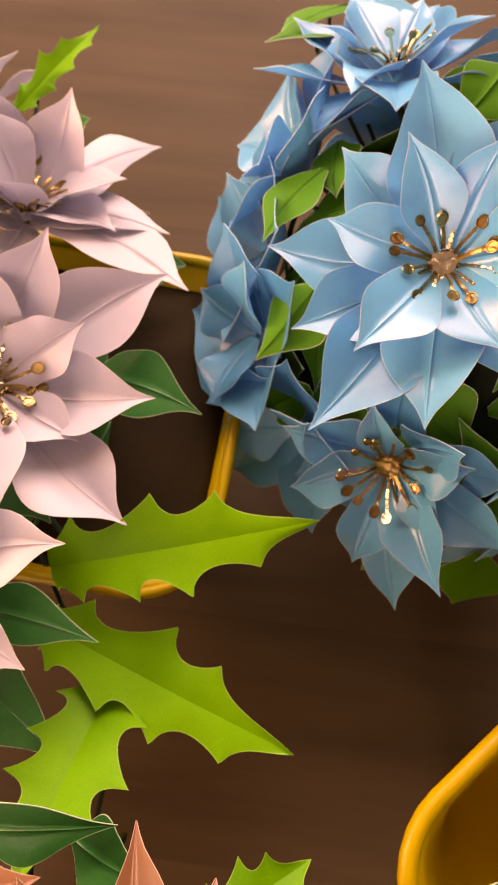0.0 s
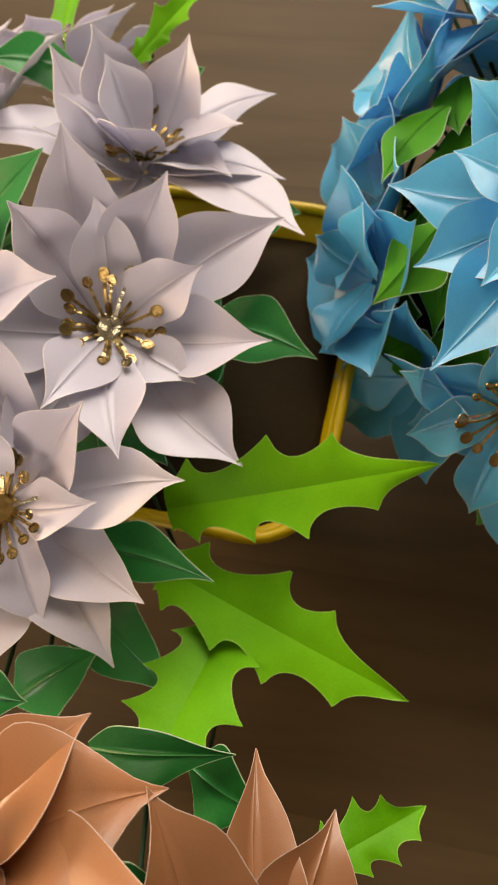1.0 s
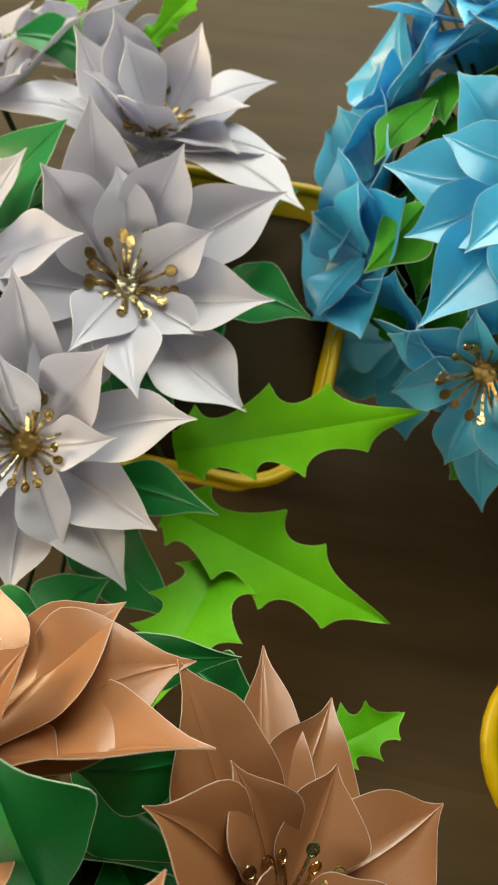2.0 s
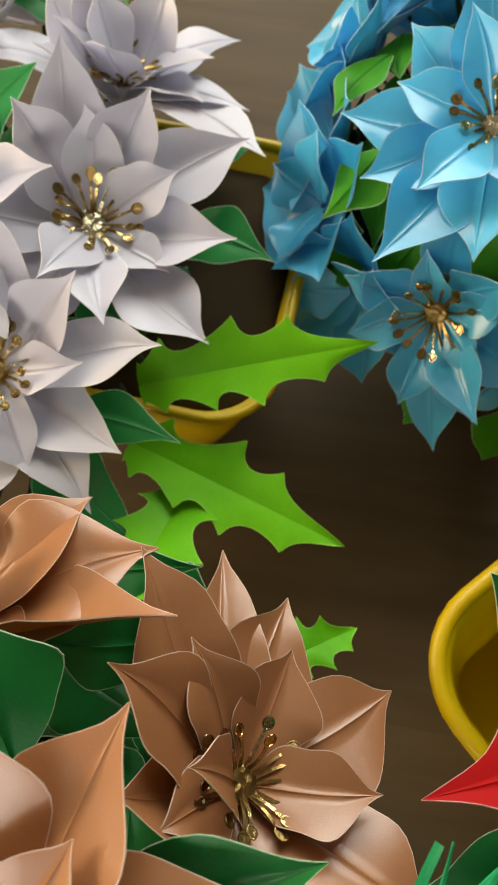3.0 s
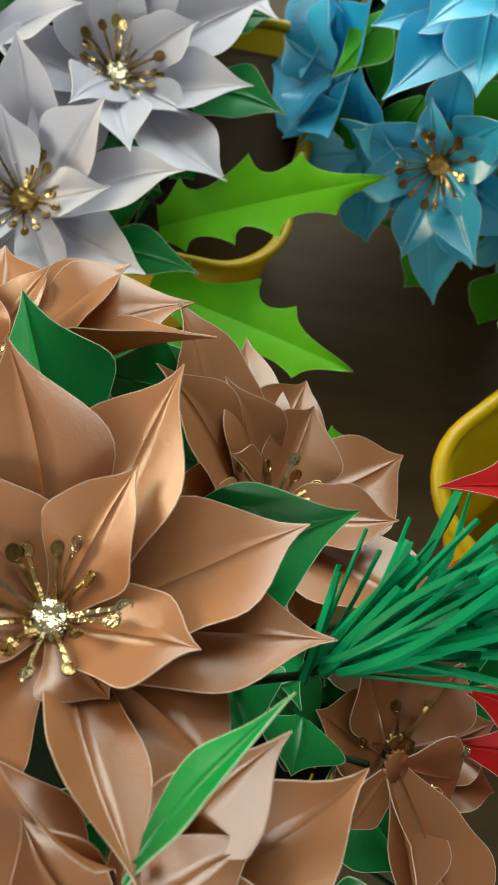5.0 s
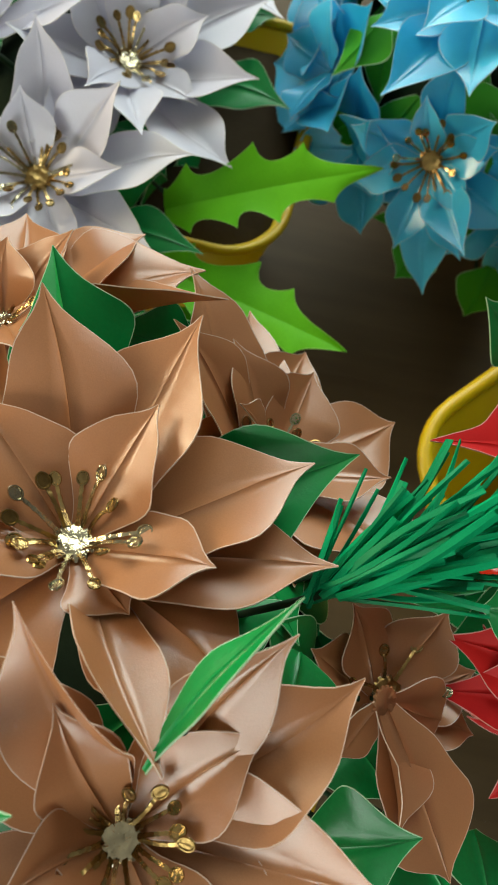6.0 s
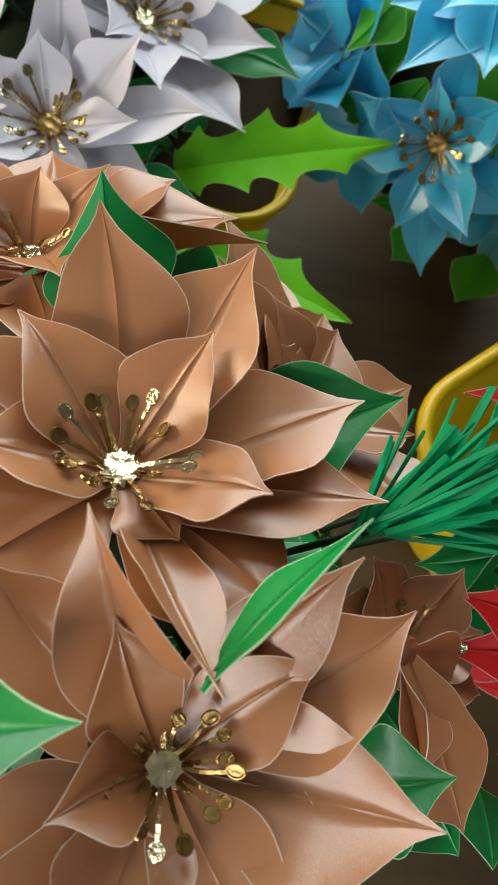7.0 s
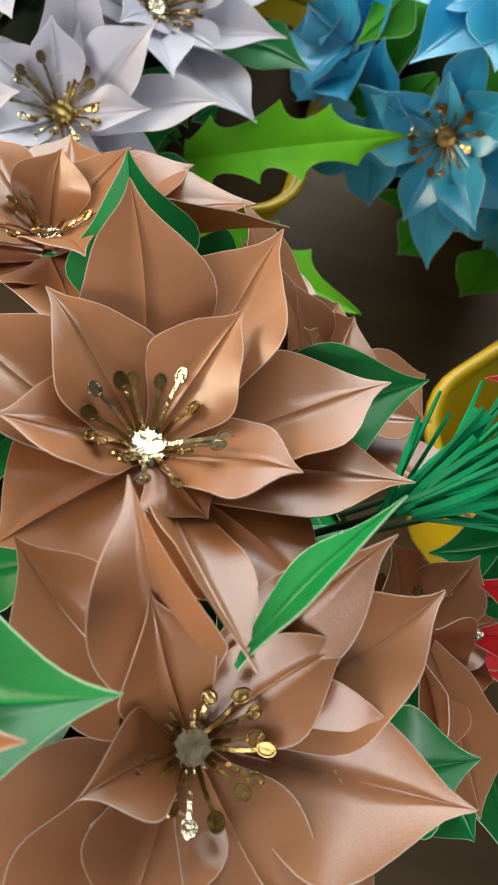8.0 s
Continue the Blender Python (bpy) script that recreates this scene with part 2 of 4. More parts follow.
def tube(bm, a, b, ra, rb, sides=8):
    axis = (Vector(b) - Vector(a))
    q = axis.to_track_quat("Z", "Y").to_matrix()
    rings = [[bm.verts.new(Vector(p) + q @ Vector((r * math.cos(k * 2 * math.pi / sides), r * math.sin(k * 2 * math.pi / sides), 0))) for k in range(sides)] for p, r in ((a, ra), (b, rb))]
    for k in range(sides):
        f = bm.faces.new((rings[0][k], rings[0][(k + 1) % sides], rings[1][(k + 1) % sides], rings[1][k]))
        f.smooth = True
    bm.faces.new(rings[0][::-1])
    bm.faces.new(rings[1])


def stamen_mesh(name, length, head, m, curve):
    """A flat foil filament along +x that bends up and ends in a small disc with a raised rim."""
    bm = bmesh.new()
    steps = 12
    last = None
    for i in range(steps + 1):
        u = i / steps
        w = 0.00040 + 0.00010 * math.sin(31 * u) + 0.00016 * (1 - u) ** 2
        x, z = length * u, curve * length * math.sin(u * math.pi * 0.8)
        now = [bm.verts.new((x, s * w, z + k)) for k in (0.0, 0.0004) for s in (-1, 1)]
        if last:
            for a, b in ((0, 1), (1, 3), (3, 2), (2, 0)):
                bm.faces.new((last[a], last[b], now[b], now[a]))
        last = now
    c = Vector((length + head * 0.8, 0, curve * length * math.sin(math.pi * 0.8)))
    rings = []
    for r, dz in ((head * 0.86, -0.0001), (head, 0.0002), (head * 0.94, 0.0006), (head * 0.78, 0.0006), (head * 0.70, 0.0003)):
        rings.append([bm.verts.new(c + Vector((1.22 * r * math.cos(k * math.pi / 8), r * math.sin(k * math.pi / 8), dz))) for k in range(16)])
    for a, b in zip(rings, rings[1:]):
        for k in range(16):
            bm.faces.new((a[k], a[(k + 1) % 16], b[(k + 1) % 16], b[k]))
    bm.faces.new(rings[0][::-1])
    bm.faces.new(rings[-1])
    bmesh.ops.recalc_face_normals(bm, faces=bm.faces)
    return mesh_of(name, bm, m)


def button_mesh(name, radius, m, seed):
    """The flat, slightly crinkled foil disc in a flower's middle, with a toothed edge."""
    rnd = random.Random(seed)
    bm = bmesh.new()
    n = 56
    rings = []
    for r, z in ((0.97, -0.0006), (1.0, -0.0001), (0.93, 0.0003), (0.80, 0.0004), (0.52, 0.00055), (0.26, 0.0005)):
        ring = []
        for k in range(n):
            a = k * 2 * math.pi / n
            tooth = (0.09 if k % 4 < 2 else -0.06) if r > 0.95 else 0.0
            ring.append(bm.verts.new((radius * (r + tooth) * math.cos(a), radius * (r + tooth) * math.sin(a), z + 0.00035 * noise.noise(Vector((2.2 * r * math.cos(a), 2.2 * r * math.sin(a), seed))) + rnd.uniform(-1, 1) * 0.00003)))
        rings.append(ring)
    for a, b in zip(rings, rings[1:]):
        for k in range(n):
            bm.faces.new((a[k], a[(k + 1) % n], b[(k + 1) % n], b[k]))
    bm.faces.new(rings[-1])
    bm.faces.new(rings[0][::-1])
    bmesh.ops.recalc_face_normals(bm, faces=bm.faces)
    return mesh_of(name, bm, m)


STAMENS = [stamen_mesh("stamen", 0.0094, 0.0014, GOLD, 0.10), stamen_mesh("stamen", 0.0076, 0.0016, GOLD, 0.16), stamen_mesh("stamen", 0.0114, 0.0016, PALE_GOLD, 0.06), stamen_mesh("stamen", 0.0100, 0.0017, OLD_GOLD, 0.12)]
BUTTONS = [button_mesh("boss", 0.0045, PALE_GOLD, 1), button_mesh("boss", 0.0044, OLD_GOLD, 2)]


def flower(name, spec, sheet, edge, heart, label, category, group, seed, stamens=17, shape=PETAL_SHAPE, gold=1.0):
    """Petals are (turn in degrees, reach, rise and width in mm, tier: 0 outer, 1 inner[, fold, bow, twist, roll in degrees])
    about the flower's own axis; the foil disc lies at its centre and the petals spring from below it."""
    centre, normal, petals = spec
    rnd = random.Random(seed)
    axes = frame_of(normal)
    base = empty(name, Matrix.Translation(centre) @ axes.to_4x4())
    tagged(base, label, category, group)
    for k, (turn, reach, rise, width, tier, *more) in enumerate(petals):
        start = 0.0018 - 0.0006 * tier
        lift = gold * (-0.0072 + 0.0044 * tier) + 0.0013 * (k % 2)
        out, up = max(0.004, reach / 1000 - start), rise / 1000 - lift
        length = math.hypot(out, up)
        fold = more[0] if more else rnd.uniform(0.30, 0.55)
        bow = more[1] if len(more) > 1 else rnd.uniform(-0.01, 0.03) + 0.02 * tier - 0.10 * max(0.0, up / length) * (1 - tier)
        bm = blade(length, width / 1000, shape, 0.0, bow, fold, rnd.uniform(-0.05, 0.07), rnd.uniform(0.06, 0.20), seed * 40 + k, twist=rnd.uniform(-0.12, 0.12) + (more[2] if len(more) > 2 else 0.0), hook=rnd.uniform(-0.14, 0.03))
        roll = radians(more[3]) if len(more) > 3 else 0.0
        bm.transform(Matrix.Rotation(radians(turn), 4, "Z") @ Matrix.Translation((start, 0, lift)) @ Matrix.Rotation(-math.atan2(up, out), 4, "Y") @ Matrix.Rotation(roll, 4, "X"))
        part("petal", bm, (sheet, edge), base)
    for k in range(stamens):
        ob = new("stamen", STAMENS[rnd.choice((0, 0, 1, 1, 2, 3, 3))])
        ob.parent = base
        ob.matrix_local = pose(0, 0, 0, 0, 0, k * 360 / stamens + rnd.uniform(-9, 9)) @ pose(0.0036 * gold, 0, 0.0002 + 0.0005 * (k % 2), rnd.uniform(-25, 25), -rnd.uniform(18, 46), 0) @ Matrix.Scale(gold, 4)
        if k == 0:
            tagged(ob, "gold foil stamen")
    if stamens:
        ob = new("boss", BUTTONS[rnd.random() < 0.5])
        ob.parent = base
        ob.matrix_local = pose(0, 0, 0, rnd.uniform(-6, 6), rnd.uniform(-6, 6), 0) @ Matrix.Scale(gold, 4)
        tagged(ob, "toothed gold foil disc")
    else:
        ob = new("calyx", button_mesh("calyx", 0.0038 * gold, sheet, seed))
        ob.parent = base
        ob.matrix_local = pose(0, 0, -0.0055 * gold)
    to = axes.transposed() @ (Vector(heart) - Vector(centre))
    bm = bmesh.new()
    tube(bm, (0, 0, -0.0085 * gold) if stamens else to.normalized() * 0.011, to * 0.75, 0.0013 if stamens else 0.0008, 0.0013 if stamens else 0.0008)
    part("stem", bm, STEM, base, "added green wire stem, darkened to read as shade")
    return base


def leaf_frame(base, tip, normal):
    x = (Vector(tip) - Vector(base)).normalized()
    n = Vector(normal)
    n = (n - x * n.dot(x)).normalized()
    return Matrix.Translation(base) @ Matrix((x, n.cross(x), n)).transposed().to_4x4()


def stalk(thing, m, heart):
    """A wire that drops from under the blade and then bends in to the dark core."""
    bm = bmesh.new()
    inside = m.inverted()
    top = m @ Vector((0.010, 0, -0.001))
    drop = min(0.045, 0.36 * (top - Vector(heart)).length) if heart == HEART_TAN else 0.005
    knee = inside @ (top - Vector((0, 0, drop)))
    tube(bm, (0.010, 0, -0.0005), knee, 0.0007, 0.0008)
    tube(bm, knee, knee + (inside @ Vector(heart) - knee) * 0.8, 0.0008, 0.0010)
    part("stalk", bm, STEM, thing)


def leaf(spec, sheet, edge, heart, label, group, seed):
    base, tip, width, normal, fold, bow = spec
    m = leaf_frame(base, tip, normal)
    thing = tagged(empty("paper_leaf", m), label, "paper leaf", group)
    length = (Vector(tip) - Vector(base)).length
    bm = blade(length, width / 1000, LEAF_SHAPE, 0.0, bow, fold, -0.05, 0.08, seed, twist=random.Random(seed).uniform(-0.15, 0.15))
    part("blade", bm, (sheet, edge), thing)
    stalk(thing, m, heart)
    return thing


def holly_leaf(spec, heart, label, seed, flip=True):
    """A holly leaf: scalloped between pointed spines, creased along its midrib."""
    base, tip, width, normal, fold, bow = spec
    m = leaf_frame(base, tip, normal)
    thing = tagged(empty("holly_leaf", m), label, "holly leaf", "holly leaves")
    length = (Vector(tip) - Vector(base)).length
    rnd = random.Random(seed)
    bm = bmesh.new()
    steps, half = 96, 6
    upper = [(0.0, 0.42, 0), (0.13, 0.84, 0.12), (0.45, 1.04, 0.40), (0.67, 0.78, 0.40), (1.0, 0.0, 0.30)]
    lower = [(0.0, 0.42, 0), (0.09, 0.72, 0.10), (0.31, 0.80, 0.30), (0.54, 0.86, 0.36), (0.79, 0.62, 0.34), (1.0, 0.0, 0.22)]
    edges = [[(u + rnd.uniform(-0.02, 0.02) * (0 < u < 1), h * rnd.uniform(0.93, 1.06), d) for u, h, d in side] for side in ((lower, upper) if flip else (upper, lower))]

    def reach(u, side):
        for (u0, h0, _), (u1, h1, dip) in zip(edges[side], edges[side][1:]):
            if u <= u1:
                f = max(0.0, (u - u0) / (u1 - u0))
                return width / 2000 * (h0 + (h1 - h0) * f - dip * math.sin(math.pi * f ** 0.62) ** 0.75 * (1 if u1 < 1 else (1 - f) ** 0.6))
        return 0.0001

    rows = []
    for i in range(steps + 1):
        u = i / steps
        row = []
        for j in range(-half, half + 1):
            w = max(0.0001, reach(u, int(j > 0)))
            v = math.copysign(1, j) if abs(j) == half else (1 - min(0.45, 0.00028 / w)) * j / (half - 1)
            shift = 0.003 * abs(v) ** 2 * (w / (width / 2000))
            z = bow * length * math.sin(math.pi * u) + fold * abs(v) * w - 0.0004 * math.exp(-((v / 0.09) ** 2)) * (1 - u) + 0.0012 * abs(v) ** 2 * math.sin(7 * u + seed + (v > 0))
            row.append(Vector((u * length + shift * (1 - u), v * w, z)))
        rows.append(row)
    sheet_of(bm, rows, 0.00035, half)
    part("blade", bm, (LIME, LIME_EDGE), thing)
    stalk(thing, m, heart)
    return thing


# An added core that closes off the view and darkens the gaps between flowers.
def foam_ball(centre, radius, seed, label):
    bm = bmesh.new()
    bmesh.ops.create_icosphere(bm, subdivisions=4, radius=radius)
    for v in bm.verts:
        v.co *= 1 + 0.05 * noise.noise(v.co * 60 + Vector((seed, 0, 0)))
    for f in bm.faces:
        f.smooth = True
    ob = new("foam_ball", mesh_of("foam_ball", bm, GAP_DARK))
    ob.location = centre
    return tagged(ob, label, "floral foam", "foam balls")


def rounded_square(half, radius, z, n=8):
    pts = []
    for k, (sx, sy) in enumerate(((1, 1), (-1, 1), (-1, -1), (1, -1))):
        for i in range(n + 1):
            a = math.pi / 2 * (k + i / n)
            pts.append(Vector((sx * (half - radius) + radius * math.cos(a), sy * (half - radius) + radius * math.sin(a), z)))
    return pts


def pot(x, y, turn, half, radius, height, label, roll=0.0032):
    """A tapering plastic planter with rounded corners, a rolled rim and a hollow inside."""
    thing = tagged(empty("flower_pot", pose(x, y, 0, 0, 0, turn)), label, "flower pot", "yellow flower pots")

    def loft(levels, caps):
        bm = bmesh.new()
        rings = [[bm.verts.new(p) for p in rounded_square(h, r, z)] for h, r, z in levels]
        n = len(rings[0])
        for a, b in zip(rings, rings[1:]):
            for k in range(n):
                f = bm.faces.new((a[k], a[(k + 1) % n], b[(k + 1) % n], b[k]))
                f.smooth = True
        if caps:
            bm.faces.new(rings[0][::-1])
            bm.faces.new(rings[-1])
        else:
            for k in range(n):
                bm.faces.new((rings[-1][k], rings[-1][(k + 1) % n], rings[0][(k + 1) % n], rings[0][k]))
        bmesh.ops.recalc_face_normals(bm, faces=bm.faces)
        return bm

    foot = half * 0.58
    wall = 0.0028
    body = [(foot - 0.002, radius * 0.7, 0.0), (foot, radius * 0.72, 0.002), (half - 0.004, radius * 0.95, height - 0.005), (half - 0.004 - wall, radius * 0.95, height - 0.005), (foot - wall, radius * 0.7, 0.005), (foot * 0.3, radius * 0.25, 0.005)]
    part("body", loft(body, True), YELLOW, thing)
    rim = []
    for k in range(10):
        a = 2 * math.pi * k / 10
        rim.append((half - 0.0032 + roll * math.cos(a), radius + roll * math.cos(a), height - 0.003 + roll * math.sin(a)))
    part("rim", loft(rim, False), YELLOW, thing, "rolled yellow rim")
    return thing


# ---- the room, closed round the table ----
def slab(name, lo, hi, m, label="", category="", kind="structure", bevel=0.0):
    bm = bmesh.new()
    bmesh.ops.create_cube(bm, size=1)
    size = Vector(hi) - Vector(lo)
    bm.transform(Matrix.Translation((Vector(lo) + Vector(hi)) / 2) @ Matrix.Diagonal((*size, 1)))
    if bevel:
        bmesh.ops.bevel(bm, geom=bm.edges[:], offset=bevel, segments=2, affect="EDGES")
    return tagged(new(name, mesh_of(name, bm, m)), label, category, "", kind)


X0, X1, Y0, Y1, FLOOR, TOP = -2.3, 2.4, -2.6, 1.6, -0.75, 2.15
slab("floor", (X0 - 0.15, Y0 - 0.15, FLOOR - 0.1), (X1 + 0.15, Y1 + 0.15, FLOOR), FLOOR_WOOD, "brown oak floor under the table", "floor")
slab("ceiling", (X0 - 0.15, Y0 - 0.15, TOP), (X1 + 0.15, Y1 + 0.15, TOP + 0.1), CEILING_PAINT, "plain grey ceiling over the room", "ceiling")


def wall_with_window(name, window, axis, at, a0, a1, w0, w1, z0, z1, thick):
    """A wall of four blocks round one opening, with a frame in it."""
    bm = bmesh.new()
    for lo, hi, zl, zh in ((a0, w0, FLOOR, TOP), (w1, a1, FLOOR, TOP), (w0, w1, FLOOR, z0), (w0, w1, z1, TOP)):
        s = bmesh.ops.create_cube(bm, size=1)["verts"]
        mid, size = (lo + hi) / 2, hi - lo
        c = (mid, at + thick / 2, (zl + zh) / 2) if axis == "y" else (at + thick / 2, mid, (zl + zh) / 2)
        d = (size, abs(thick), zh - zl) if axis == "y" else (abs(thick), size, zh - zl)
        bmesh.ops.transform(bm, matrix=Matrix.Translation(c) @ Matrix.Diagonal((*d, 1)), verts=s)
    tagged(new(name, mesh_of(name, bm, PLASTER)), "grey plastered wall", "wall", "", "structure")
    win = tagged(empty(window, pose(0, 0, 0)), "white framed window in the plastered wall", "window", "", "structure")
    bars = [(w0, w0 + 0.05, z0, z1), (w1 - 0.05, w1, z0, z1), (w0 + 0.05, w1 - 0.05, z0, z0 + 0.05), (w0 + 0.05, w1 - 0.05, z1 - 0.05, z1), ((w0 + w1) / 2 - 0.025, (w0 + w1) / 2 + 0.025, z0 + 0.05, z1 - 0.05)]
    for lo, hi, zl, zh in bars:
        bm = bmesh.new()
        bmesh.ops.create_cube(bm, size=1)
        y = at + thick * 0.7
        c = ((lo + hi) / 2, y, (zl + zh) / 2) if axis == "y" else (y, (lo + hi) / 2, (zl + zh) / 2)
        d = (hi - lo, 0.05, zh - zl) if axis == "y" else (0.05, hi - lo, zh - zl)
        bm.transform(Matrix.Translation(c) @ Matrix.Diagonal((*d, 1)))
        bmesh.ops.bevel(bm, geom=bm.edges[:], offset=0.004, segments=1, affect="EDGES")
        part("window_frame", bm, WHITE_PAINT, win)


wall_with_window("wall_north", "window_1", "y", Y1, X0, X1, -0.80, 1.04, 0.45, 2.04, 0.12)
# the south window is unseen, added as an opening for the fill lamp
wall_with_window("wall_south", "fill_window", "y", Y0, X0, X1, -2.15, 0.25, 0.33, 1.67, -0.12)
wall_with_window("wall_west", "window_3", "x", X0, Y0, Y1, -0.08, 1.08, 0.48, 1.76, -0.12)
slab("wall_east", (X1, Y0, FLOOR), (X1 + 0.12, Y1, TOP), PLASTER, "grey plastered wall", "wall")

# ---- the table: dark boards side by side on four legs ----
TABLE_TURN = -7.0
table = tagged(empty("table", pose(0, 0, 0, 0, 0, TABLE_TURN)), "dark walnut plank table under the paper flowers", "table")
for k in range(10):
    y = -0.50 + 0.11 * k
    bm = bmesh.new()
    bmesh.ops.create_cube(bm, size=1)
    bm.transform(Matrix.Translation((0.05, y + 0.055, -0.014)) @ Matrix.Diagonal((1.7, 0.10996, 0.028, 1)))
    bmesh.ops.bevel(bm, geom=bm.edges[:], offset=0.00006, segments=1, affect="EDGES")
    part("plank", bm, WALNUT, table)
for x, y in ((-0.72, -0.42), (0.82, -0.42), (-0.72, 0.52), (0.82, 0.52)):
    bm = bmesh.new()
    tube(bm, (x, y, FLOOR), (x, y, -0.028), 0.022, 0.034, 16)
    part("leg", bm, WALNUT, table)

# ---- pots and the dark cores ----
pot(-0.071, 0.116, -10, 0.070, 0.026, 0.125, "yellow plastic planter holding the white paper flowers", 0.0021)
pot(0.129, -0.050, 40, 0.070, 0.032, 0.125, "yellow plastic planter holding the red paper flowers")
pot(0.105, 0.182, 5, 0.058, 0.024, 0.095, "yellow plastic planter under the blue paper flowers")
pot(-0.062, -0.130, 8, 0.068, 0.026, 0.125, "yellow plastic planter under the rose tan paper flowers")
HEART_WHITE, HEART_BLUE, HEART_TAN, HEART_RED = (-0.108, 0.120, 0.098), (0.080, 0.152, 0.112), (-0.060, -0.128, 0.160), (0.128, -0.085, 0.150)
foam_ball(HEART_WHITE, 0.055, 1, "added near-black ball for the dark gaps over the yellow planter")
# added block: the planter is hollow and yellow, its inner shade is this colour
fill = tagged(empty("packing", pose(-0.071, 0.116, 0.030, 0, 0, -10)), "dark brown block standing in for shade inside the yellow planter", "packing")
bm = bmesh.new()
rings = [[bm.verts.new(p + Vector((0, 0, 0.003 * noise.noise(p * 90)))) for p in rounded_square(h, 0.020, z)] for h, z in ((0.045, 0.0), (0.0615, 0.077), (0.057, 0.082), (0.040, 0.085), (0.020, 0.086))]
for a, b in zip(rings, rings[1:]):
    for k in range(len(a)):
        bm.faces.new((a[k], a[(k + 1) % len(a)], b[(k + 1) % len(a)], b[k])).smooth = True
bm.faces.new(rings[0][::-1])
bm.faces.new(rings[-1])
part("packing_block", bm, POT_SHADE, fill)
foam_ball(HEART_BLUE, 0.067, 2, "added near-black ball for the dark gaps among blue flowers")
foam_ball(HEART_TAN, 0.060, 3, "added near-black ball for the dark gaps among tan flowers")
foam_ball(HEART_RED, 0.060, 4, "added near-black ball for the dark gaps among red flowers")

# ---- white paper flowers ----
WHITE_FLOWERS = [
    ((-0.0830, 0.1030, 0.1610), (0.31, -0.17, 0.93), [
        (108, 61, 21, 30, 0), (137, 45, 21, 28, 0), (73, 49, 20, 27, 0), (36, 68, 12, 28, 0),
        (-6, 48, 23, 27, 0), (-47, 61, 19, 30, 0), (-125, 60, 10, 27, 0), (-172, 49, 12, 28, 0),
        (101, 40, 13, 22, 1), (34, 32, 18, 22, 1), (-35, 32, 14, 18, 1), (-85, 45, 26, 22, 1),
        (-120, 36, 26, 22, 1),
    ]),
    ((-0.1110, 0.0420, 0.1610), (0.05, -0.15, 0.99), [
        (44, 41, 24, 27, 0), (8, 58, 17, 25, 0), (-30, 54, 3, 25, 0), (-52, 59, -4, 26, 0),
        (-91, 50, -2, 26, 0), (-140, 52, 8, 27, 0), (165, 52, 10, 27, 0), (95, 55, 20, 24, 0),
        (3, 32, 12, 17, 1), (-66, 39, -1, 19, 1), (-135, 32, 12, 19, 1), (160, 32, 15, 20, 1),
        (105, 28, 16, 20, 1),
    ]),
    ((-0.0820, 0.1810, 0.1500), (0.15, 0.35, 0.92), [
        (140, 24, 38, 29, 0), (62, 28, 34, 27, 0), (161, 36, 31, 27, 0), (39, 59, 11, 27, 0, 0.15, 0.12),
        (-13, 55, 3, 26, 0, 0.1, 0.12), (-32, 73, -1, 25, 0, 0.1, 0.10), (-141, 39, 23, 25, 0), (-95, 48, 4, 26, 0), (-178, 70, 3, 32, 0, 0.15, 0.1),
        (140, 18, 30, 22, 1), (-6, 36, 19, 21, 1), (-30, 40, 8, 19, 1), (-161, 27, 25, 22, 1),
        (-100, 24, 24, 24, 1),
    ]),
    ((-0.1550, 0.2050, 0.1500), (-0.30, 0.40, 0.87), [
        (10, 50, 12, 27, 0), (70, 50, 12, 27, 0), (130, 50, 12, 27, 0), (190, 50, 12, 27, 0),
        (250, 50, 12, 27, 0), (310, 50, 12, 27, 0), (40, 33, 18, 20, 1), (112, 33, 18, 20, 1),
        (184, 33, 18, 20, 1), (256, 33, 18, 20, 1), (328, 33, 18, 20, 1),
    ]),
    ((-0.1480, 0.1050, 0.1720), (-0.35, 0.00, 0.94), [
        (1, 58, -1, 26, 0), (51, 50, 1, 27, 0), (100, 52, 12, 27, 0), (160, 52, 10, 27, 0),
        (220, 52, 10, 27, 0), (-65, 54, 10, 27, 0), (20, 33, 18, 20, 1), (92, 33, 18, 20, 1),
        (164, 33, 18, 20, 1), (236, 33, 18, 20, 1), (300, 33, 18, 20, 1),
    ]),
]
